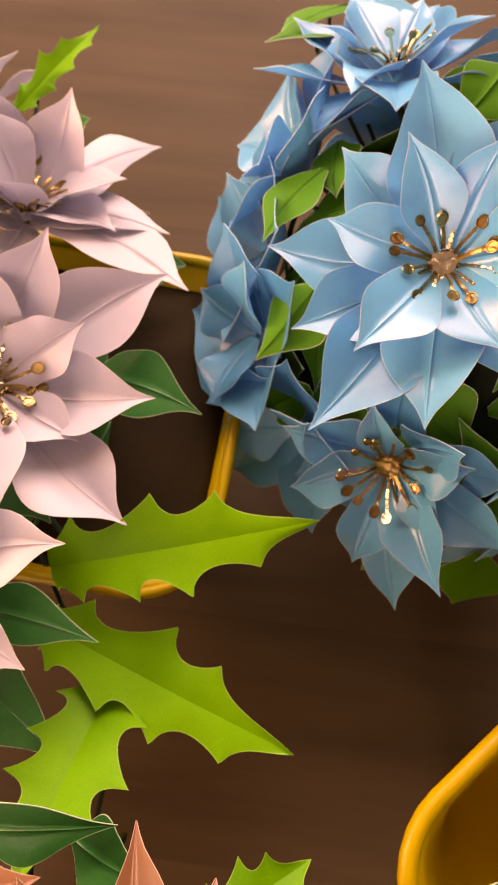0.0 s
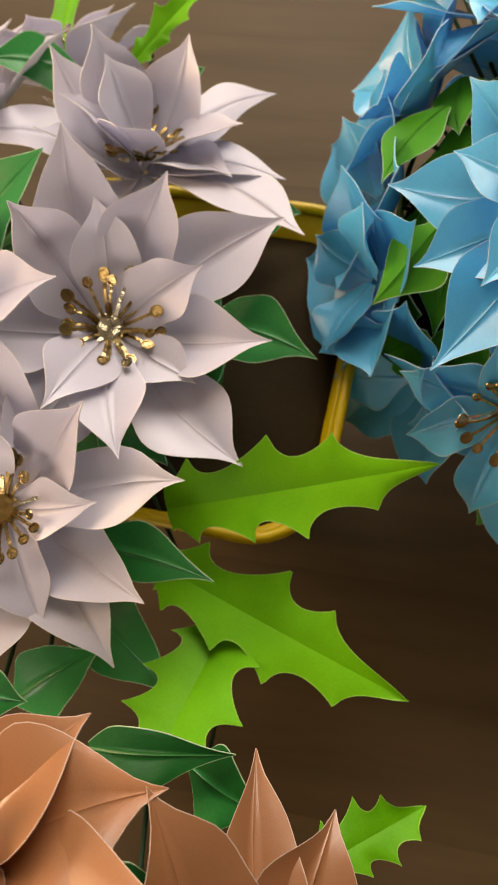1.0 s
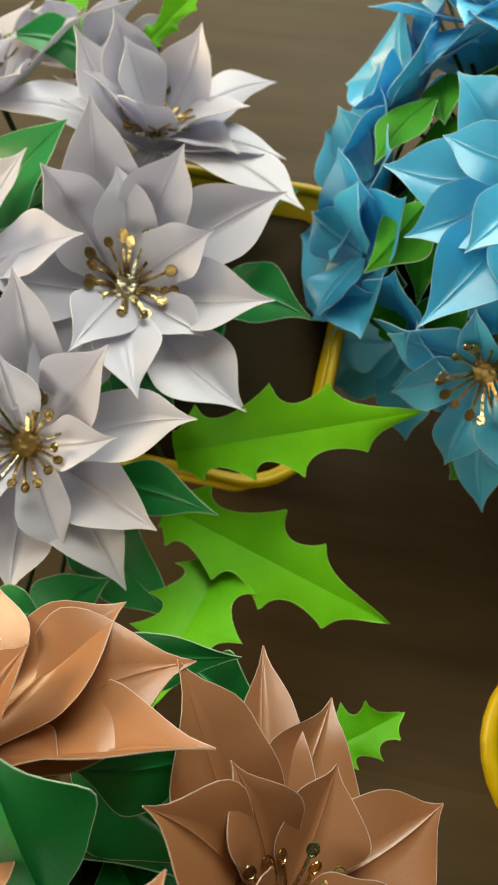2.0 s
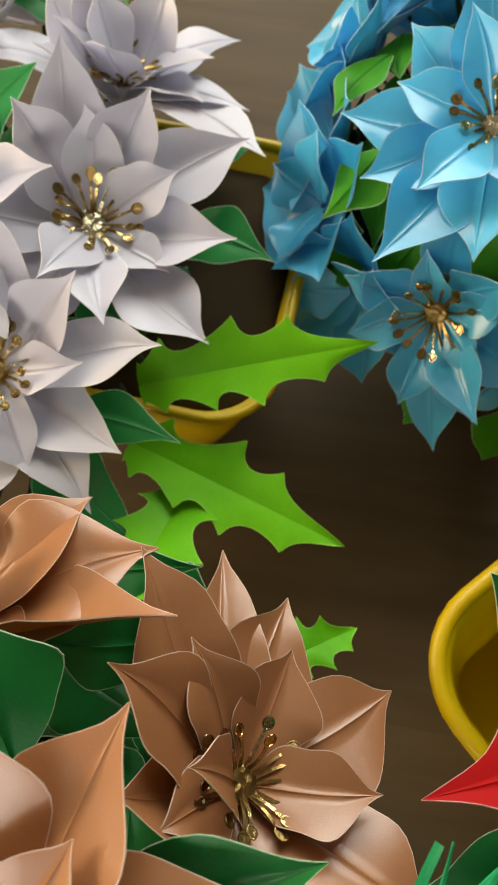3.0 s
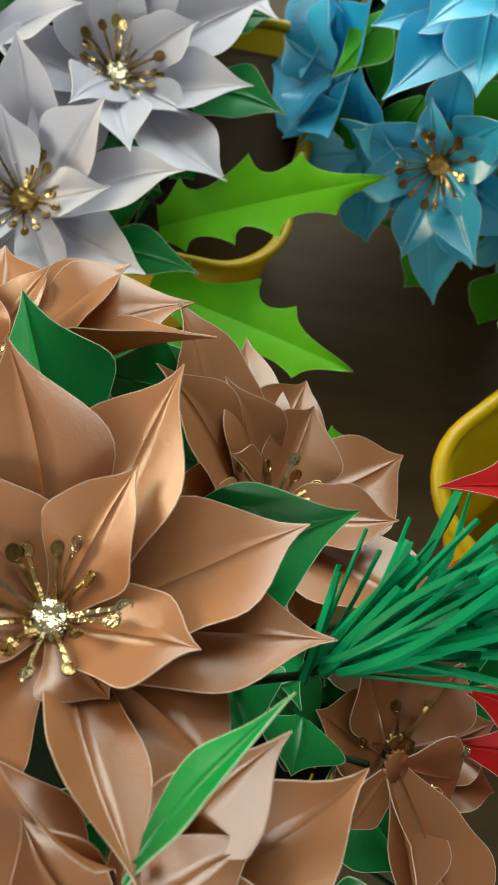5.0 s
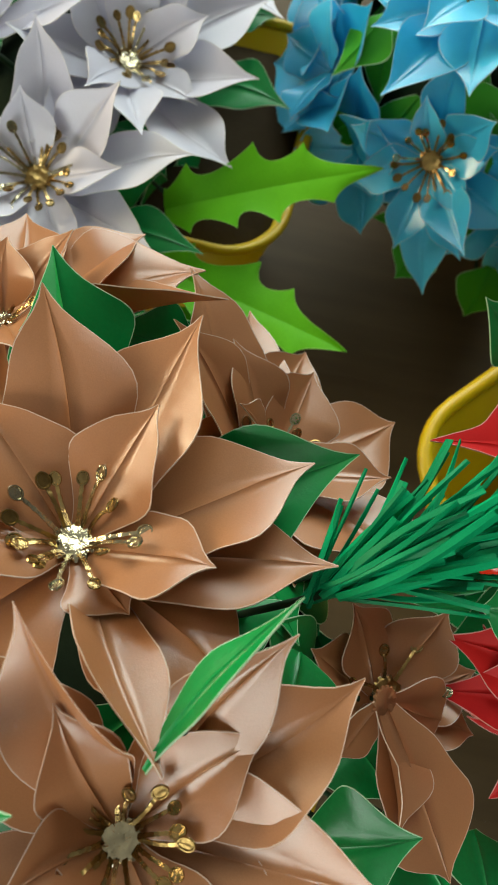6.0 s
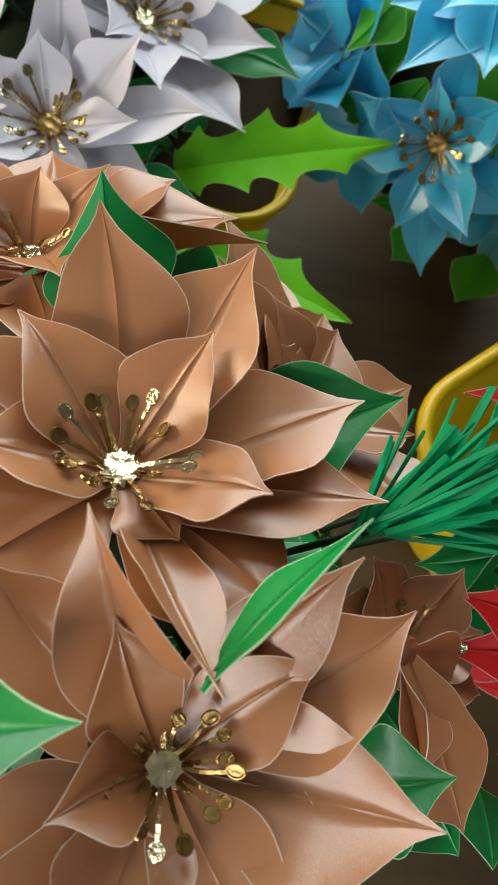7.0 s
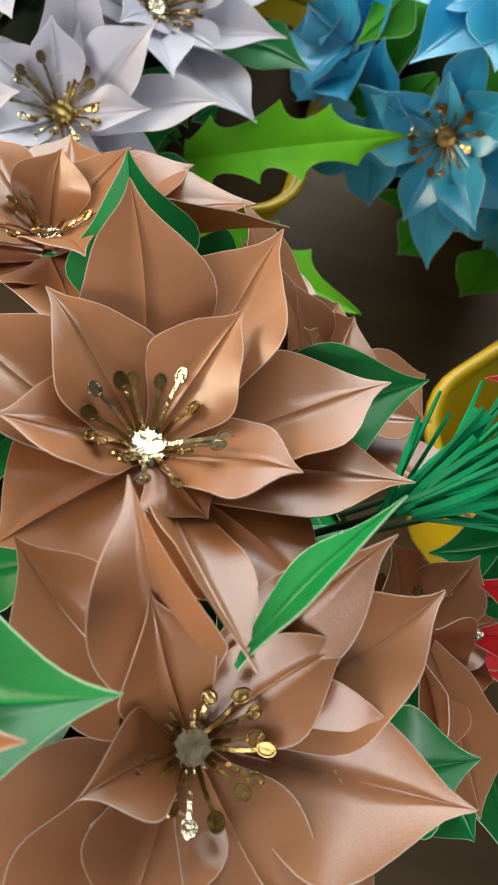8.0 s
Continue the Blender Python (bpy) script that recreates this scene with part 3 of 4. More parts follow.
# flowers out of view, added to fill out the ball and shade the planter
WHITE_FLOWERS += [
    ((-0.1650, 0.0400, 0.1450), (-0.51, -0.41, 0.76), [
        (10, 52, 9, 27, 0), (68, 52, 9, 27, 0), (131, 52, 9, 27, 0), (193, 52, 9, 27, 0),
        (250, 52, 9, 27, 0), (311, 52, 9, 27, 0), (40, 33, 15, 20, 1), (110, 33, 15, 20, 1),
        (185, 33, 15, 20, 1), (255, 33, 15, 20, 1), (330, 33, 15, 20, 1),
    ]),
    ((-0.1350, 0.2550, 0.1200), (-0.20, 0.76, 0.61), [
        (30, 52, 9, 27, 0), (88, 52, 9, 27, 0), (151, 52, 9, 27, 0), (213, 52, 9, 27, 0),
        (270, 52, 9, 27, 0), (331, 52, 9, 27, 0), (60, 33, 15, 20, 1), (130, 33, 15, 20, 1),
        (205, 33, 15, 20, 1), (275, 33, 15, 20, 1), (350, 33, 15, 20, 1),
    ]),
    ((-0.1850, 0.1500, 0.1200), (-0.82, 0.10, 0.56), [
        (50, 52, 9, 27, 0), (108, 52, 9, 27, 0), (171, 52, 9, 27, 0), (233, 52, 9, 27, 0),
        (290, 52, 9, 27, 0), (351, 52, 9, 27, 0), (80, 33, 15, 20, 1), (150, 33, 15, 20, 1),
        (225, 33, 15, 20, 1), (295, 33, 15, 20, 1), (10, 33, 15, 20, 1),
    ]),
    ((-0.0980, 0.2280, 0.0950), (0.30, 0.81, 0.51), [
        (0, 52, 9, 27, 0), (58, 52, 9, 27, 0), (121, 52, 9, 27, 0), (183, 52, 9, 27, 0),
        (240, 52, 9, 27, 0), (301, 52, 9, 27, 0), (30, 33, 15, 20, 1), (100, 33, 15, 20, 1),
        (175, 33, 15, 20, 1), (245, 33, 15, 20, 1), (320, 33, 15, 20, 1),
    ]),
]
for k, spec in enumerate(WHITE_FLOWERS):
    flower("paper_flower", spec, WHITE, WHITE_EDGE, HEART_WHITE, "white pearlescent paper poinsettia with gold foil stamens", "paper flower", "white paper flowers", 10 + k, stamens=20, shape=BROAD_SHAPE, gold=1.22)

BLUE_FLOWERS = [
    ((0.0580, 0.1300, 0.1900), (-0.20, -0.30, 0.93), [
        (129, 47, 3, 25, 0), (96, 57, 10, 29, 0), (169, 56, -9, 25, 0), (-157, 49, 5, 24, 0),
        (-128, 64, 11, 28, 0), (-97, 50, 13, 28, 0), (52, 54, 12, 28, 0), (-50, 54, 8, 28, 0),
        (1, 54, 8, 28, 0), (159, 36, 8, 22, 1), (-132, 37, 19, 22, 1), (-61, 33, 14, 22, 1),
        (1, 34, 18, 22, 1), (107, 34, 18, 18, 1), (61, 34, 18, 20, 1),
    ]),
    ((0.0463, 0.0812, 0.1440), (-0.30, -0.72, 0.62), [
        (-155, 39, -9, 22, 0), (164, 37, 4, 21, 0), (-136, 30, -4, 20, 0), (-82, 57, 4, 22, 0),
        (-54, 38, 24, 20, 0, 0.7, 0.0), (-27, 48, 6, 23, 0), (41, 31, 22, 21, 0), (83, 40, 13, 20, 0),
        (5, 40, 6, 22, 0), (-160, 34, 6, 19, 1, 0.5, 0.03), (-103, 38, 8, 19, 1, 0.5, 0.03), (-60, 42, 12, 18, 1, 0.7, 0.02),
        (-37, 26, 12, 15, 1), (103, 26, 8, 14, 1), (20, 28, 12, 17, 1, 0.6, 0.02),
    ]),
    ((0.0530, 0.2250, 0.1720), (-0.12, 0.68, 0.72), [
        (169, 52, 5, 26, 0), (-166, 55, -40, 24, 0, 0.7, 0.03), (-152, 40, -19, 25, 0, 0.5, 0.03), (-100, 42, -12, 26, 0, 0.4, 0.06),
        (98, 42, 30, 28, 0), (24, 50, 6, 28, 0), (140, 44, 20, 26, 0), (60, 50, 20, 28, 0), (-40, 44, -8, 26, 0),
        (-124, 36, -6, 21, 1, 0.6, 0.04), (168, 26, 17, 20, 1), (60, 32, 20, 20, 1), (110, 30, 24, 20, 1), (-10, 34, 12, 20, 1),
    ]),
    ((0.0010, 0.1340, 0.1370), (-0.80, -0.22, 0.56), [
        (20, 38, 10, 31, 0), (88, 38, 13, 30, 0), (160, 37, 4, 32, 0), (222, 37, 4, 31, 0),
        (292, 38, 9, 31, 0), (55, 26, 16, 24, 1), (135, 25, 11, 24, 1), (250, 26, 12, 24, 1),
    ]),
]
BLUE_FLOWERS += [
    ((0.0170, 0.2080, 0.1440), (-0.80, 0.36, 0.48), [
        (10, 43, 13, 33, 0), (80, 44, 15, 33, 0), (152, 42, 8, 33, 0), (225, 43, 9, 33, 0),
        (298, 43, 13, 33, 0), (45, 30, 18, 25, 1), (120, 30, 16, 25, 1), (260, 30, 15, 25, 1),
    ]),
    ((0.0040, 0.1720, 0.1330), (-0.88, 0.10, 0.46), [
        (40, 41, 14, 32, 0), (110, 41, 13, 32, 0), (180, 38, 6, 32, 0), (250, 40, 10, 32, 0),
        (322, 41, 14, 32, 0), (75, 28, 18, 24, 1), (215, 28, 13, 24, 1),
    ]),
    ((0.0150, 0.1010, 0.1240), (-0.68, -0.60, 0.42), [
        (10, 36, 12, 30, 0), (80, 37, 12, 30, 0), (155, 36, 5, 31, 0), (228, 37, 5, 31, 0),
        (300, 37, 9, 30, 0), (45, 25, 15, 23, 1), (190, 25, 11, 23, 1),
    ]),
    ((0.0029, 0.1582, 0.0863), (-0.92, 0.11, -0.37), [
        (5, 36, 9, 25, 0), (63, 36, 9, 25, 0), (126, 36, 9, 25, 0), (188, 36, 9, 25, 0),
        (245, 36, 9, 25, 0), (306, 36, 9, 25, 0), (35, 33, 15, 19, 1), (105, 33, 15, 19, 1),
        (180, 33, 15, 19, 1), (250, 33, 15, 19, 1), (325, 33, 15, 19, 1),
    ]),
    ((0.0680, 0.2400, 0.1250), (-0.20, 0.93, 0.30), [
        (15, 50, 9, 25, 0), (73, 50, 9, 25, 0), (136, 50, 9, 25, 0), (198, 50, 9, 25, 0),
        (255, 50, 9, 25, 0), (316, 50, 9, 25, 0), (45, 33, 15, 19, 1), (115, 33, 15, 19, 1),
        (190, 33, 15, 19, 1), (260, 33, 15, 19, 1), (335, 33, 15, 19, 1),
    ]),
    ((0.1024, 0.0779, 0.1268), (0.35, -0.92, 0.15), [
        (10, 50, 9, 25, 0), (68, 50, 9, 25, 0), (131, 50, 9, 25, 0), (193, 50, 9, 25, 0),
        (250, 50, 9, 25, 0), (311, 50, 9, 25, 0), (40, 33, 15, 19, 1), (110, 33, 15, 19, 1),
        (185, 33, 15, 19, 1), (255, 33, 15, 19, 1), (330, 33, 15, 19, 1),
    ]),
    ((0.1216, 0.1578, 0.1771), (0.60, 0.10, 0.80), [
        (40, 50, 9, 25, 0), (98, 50, 9, 25, 0), (161, 50, 9, 25, 0), (223, 50, 9, 25, 0),
        (280, 50, 9, 25, 0), (341, 50, 9, 25, 0), (70, 33, 15, 19, 1), (140, 33, 15, 19, 1),
        (215, 33, 15, 19, 1), (285, 33, 15, 19, 1), (0, 33, 15, 19, 1),
    ]),
    ((0.1343, 0.1105, 0.1466), (0.76, -0.51, 0.41), [
        (0, 50, 9, 25, 0), (58, 50, 9, 25, 0), (121, 50, 9, 25, 0), (183, 50, 9, 25, 0),
        (240, 50, 9, 25, 0), (301, 50, 9, 25, 0), (30, 33, 15, 19, 1), (100, 33, 15, 19, 1),
        (175, 33, 15, 19, 1), (245, 33, 15, 19, 1), (320, 33, 15, 19, 1),
    ]),
]
for k, spec in enumerate(BLUE_FLOWERS):
    flower("paper_flower", spec, BLUE, BLUE_EDGE, HEART_BLUE, "sky blue paper poinsettia with gold foil stamens", "paper flower", "blue paper flowers", 30 + k, 0 if 3 <= k < 9 else 17, BROAD_SHAPE, 1.1)

TAN_FLOWERS = [
    ((-0.0620, -0.1155, 0.2465), (-0.03, 0.28, 0.96), [
        (103, 45, 32, 29, 0, 0.15, -0.03), (63, 52, 23, 28, 0, 0.4, 0.0, 0.0, -14), (20, 53, 10, 29, 0, 0.18, 0.02), (-3, 56, 2, 26, 0, 0.20, 0.02),
        (-37, 48, -7, 36, 0, 0.1, 0.05), (-62, 52, 2, 17, 0, 0.7, 0.0, 0.0, -32), (-140, 35, -7, 36, 0, 0.05, 0.06), (156, 50, 12, 27, 0),
        (134, 34, 18, 23, 1), (56, 29, 18, 22, 1, 0.4, 0.02), (-15, 31, 10, 21, 1, 0.15, 0.03), (-47, 20, -2, 18, 1),
        (-172, 29, 10, 23, 1),
    ]),
    ((-0.0460, -0.1720, 0.2400), (0.06, -0.12, 0.99), [
        (138, 52, 3, 29, 0), (115, 46, 36, 24, 0, 0.6, -0.02, -0.9), (55, 50, 25, 20, 0, 0.3, 0.0), (37, 55, 14, 27, 0, 0.6, 0.0),
        (-6, 52, 13, 32, 0, 0.62, 0.0), (-43, 52, 4, 30, 0), (-88, 50, -6, 28, 0), (-125, 53, 3, 27, 0, 0.3, 0.0), (-141, 54, -8, 31, 0, 0.12, 0.0),
        (117, 28, 22, 19, 1, 0.3, 0.0), (41, 34, 15, 20, 1, 0.35, 0.0), (-52, 41, 6, 26, 1, 0.35, 0.03), (-105, 34, 4, 24, 1, 0.35, 0.03),
        (-158, 21, 14, 18, 1, 0.8, 0.0),
    ]),
    ((-0.0180, -0.0810, 0.2020), (0.45, 0.25, 0.86), [
        (129, 59, 17, 31, 0, 0.35, 0.0), (97, 63, -3, 22, 0, 0.9, 0.02), (77, 52, 2, 29, 0, 0.35, 0.02), (35, 47, 10, 31, 0, 0.2, 0.05),
        (-32, 50, 17, 32, 0, 0.25, 0.05), (164, 46, 26, 26, 0, 0.4, 0.0), (-165, 36, 12, 22, 0), (-76, 35, -0, 28, 0),
        (130, 34, 16, 21, 1, 0.5, 0.0), (78, 32, 11, 23, 1, 0.6, 0.02), (-3, 29, 17, 21, 1, 0.5, 0.04), (-169, 24, 26, 18, 1), (-148, 27, 10, 20, 1),
    ]),
    ((-0.0960, -0.0500, 0.2180), (-0.10, 0.35, 0.93), [
        (0, 63, 10, 28, 0, 0.7, 0.0, 0.0, -42), (44, 50, 6, 29, 0, 0.5, 0.02), (21, 59, 2, 36, 0, 0.45, 0.04), (91, 43, 6, 28, 0),
        (140, 50, 6, 28, 0), (-170, 50, 8, 28, 0), (-120, 48, 10, 28, 0), (-72, 46, 2, 29, 0), (-23, 35, 2, 24, 0),
        (41, 27, 17, 19, 1), (81, 16, 16, 22, 1), (130, 32, 14, 20, 1), (-160, 32, 14, 20, 1),
        (-60, 30, 14, 20, 1),
    ]),
]
TAN_FLOWERS += [
    ((0.0190, -0.1380, 0.1860), (0.30, 0.20, 0.93), [
        (169, 28, 8, 24, 0, 0.3, 0.02), (132, 25, 12, 22, 0, 0.4, 0.0), (60, 24, 15, 22, 0, 0.1, 0.0), (19, 31, 1, 21, 0, 0.3, 0.02),
        (-13, 31, -3, 20, 0, 0.3, 0.04), (-60, 26, -8, 22, 0), (-125, 26, -4, 22, 0, 0.4, 0.0),
    ]),
    ((0.0170, -0.1430, 0.2080), (0.50, -0.30, 0.80), [
        (-98, 27, 8, 22, 0, 0.75, 0.0, 0.0, -24), (-70, 47, 7, 29, 0, 0.2, 0.05), (-128, 19, -9, 13, 0, 0.3, 0.0), (-20, 30, -12, 22, 0),
    ]),
    ((-0.1280, -0.1800, 0.2150), (-0.72, -0.10, 0.68), [
        (11, 86, 7, 24, 0, 0.3, 0.0), (100, 50, 7, 27, 0), (160, 50, 7, 27, 0), (220, 50, 7, 27, 0),
        (280, 50, 7, 27, 0), (70, 32, 14, 20, 1), (140, 32, 14, 20, 1), (210, 32, 14, 20, 1),
        (280, 32, 14, 20, 1), (350, 32, 14, 20, 1),
    ]),
    ((-0.0494, -0.1979, 0.2029), (0.10, -0.86, 0.50), [
        (40, 50, 7, 27, 0), (98, 50, 7, 27, 0), (161, 50, 7, 27, 0), (223, 50, 7, 27, 0),
        (280, 50, 7, 27, 0), (341, 50, 7, 27, 0), (70, 32, 14, 20, 1), (140, 32, 14, 20, 1),
        (215, 32, 14, 20, 1), (285, 32, 14, 20, 1), (0, 32, 14, 20, 1),
    ]),
    ((-0.1350, -0.0850, 0.1900), (-0.81, 0.30, 0.51), [
        (0, 50, 7, 27, 0), (60, 50, 7, 27, 0), (120, 50, 7, 27, 0), (180, 50, 7, 27, 0),
        (240, 50, 7, 27, 0), (300, 50, 7, 27, 0), (30, 32, 14, 20, 1), (100, 32, 14, 20, 1),
        (170, 32, 14, 20, 1), (240, 32, 14, 20, 1), (310, 32, 14, 20, 1),
    ]),
]
for k, spec in enumerate(TAN_FLOWERS):
    flower("paper_flower", spec, TAN, TAN_EDGE, HEART_TAN, "rose tan pearlescent paper poinsettia with gold foil stamens", "paper flower", "rose tan paper flowers", 60 + k, 0 if k == 5 else 6 if k == 4 else 9 if k == 3 else 17, BROAD_SHAPE)

RED_FLOWERS = [
    ((0.0820, -0.0670, 0.1900), (-0.30, 0.20, 0.93), [
        (-156, 52, 56, 34, 0, 0.35, 0.05), (58, 50, 2, 27, 0), (0, 50, 6, 27, 0), (-60, 50, 6, 27, 0),
        (-140, 40, 2, 24, 0), (20, 32, 14, 20, 1), (90, 32, 14, 20, 1), (235, 32, 14, 20, 1),
        (300, 32, 14, 20, 1),
    ]),
    ((0.0780, -0.1380, 0.2080), (-0.55, -0.30, 0.78), [
        (171, 51, 4, 26, 0), (-171, 55, 4, 24, 0), (-135, 47, 6, 28, 0), (60, 50, 6, 27, 0),
        (0, 50, 6, 27, 0), (-60, 50, 6, 27, 0), (10, 32, 14, 20, 1), (80, 32, 14, 20, 1),
        (150, 32, 14, 20, 1), (225, 32, 14, 20, 1), (300, 32, 14, 20, 1),
    ]),
    # the rest, mostly unseen, are added to close the ball and shade its planter
    ((0.1116, -0.0235, 0.1951), (-0.21, 0.79, 0.58), [
        (15, 46, 7, 27, 0), (73, 46, 7, 27, 0), (136, 46, 7, 27, 0), (198, 46, 7, 27, 0),
        (255, 46, 7, 27, 0), (316, 46, 7, 27, 0), (45, 32, 14, 20, 1), (115, 32, 14, 20, 1),
        (190, 32, 14, 20, 1), (260, 32, 14, 20, 1), (335, 32, 14, 20, 1),
    ]),
    ((0.1675, -0.0534, 0.2093), (0.51, 0.41, 0.76), [
        (40, 46, 7, 27, 0), (98, 46, 7, 27, 0), (161, 46, 7, 27, 0), (223, 46, 7, 27, 0),
        (280, 46, 7, 27, 0), (341, 46, 7, 27, 0), (70, 32, 14, 20, 1), (140, 32, 14, 20, 1),
        (215, 32, 14, 20, 1), (285, 32, 14, 20, 1), (0, 32, 14, 20, 1),
    ]),
    ((0.0824, -0.1448, 0.1707), (-0.59, -0.77, 0.27), [
        (30, 46, 7, 27, 0), (88, 46, 7, 27, 0), (151, 46, 7, 27, 0), (213, 46, 7, 27, 0),
        (270, 46, 7, 27, 0), (331, 46, 7, 27, 0), (60, 32, 14, 20, 1), (130, 32, 14, 20, 1),
        (205, 32, 14, 20, 1), (275, 32, 14, 20, 1), (350, 32, 14, 20, 1),
    ]),
]
for k, spec in enumerate(RED_FLOWERS):
    flower("paper_flower", spec, RED, RED_EDGE, HEART_RED, "deep red paper poinsettia in a yellow planter", "paper flower", "red paper flowers", 90 + k)

# ---- leaves: base, tip, width in mm, facing, fold, bow ----
HOLLY = [
    ((-0.0640, 0.0480, 0.1400), (0.0210, 0.0572, 0.1655), 38, (0.05, -0.35, 0.93), 0.15, 0.03),
    ((-0.0680, 0.0320, 0.1220), (0.0136, -0.0080, 0.1353), 40, (0.05, -0.2, 0.97), 0.15, 0.03),
    ((-0.0457, 0.0118, 0.1220), (-0.0660, -0.0426, 0.1420), 46, (-0.25, 0.1, 0.96), 0.15, 0.02),
    ((-0.0129, -0.0519, 0.1500), (0.0177, -0.0359, 0.1381), 23, (0.1, 0.2, 0.97), 0.15, 0.03),
    ((-0.0973, 0.2438, 0.1300), (-0.0630, 0.2795, 0.1400), 18, (0.0, -0.3, 0.95), 0.15, 0.03),
    ((-0.1312, 0.2495, 0.1300), (-0.1270, 0.3498, 0.1300), 20, (0.0, -0.3, 0.95), 0.15, 0.03),
]
for k, spec in enumerate(HOLLY):
    holly_leaf(spec, HEART_TAN if k in (2, 3) else HEART_WHITE, "lime green paper holly leaf with pointed spines", 200 + k)
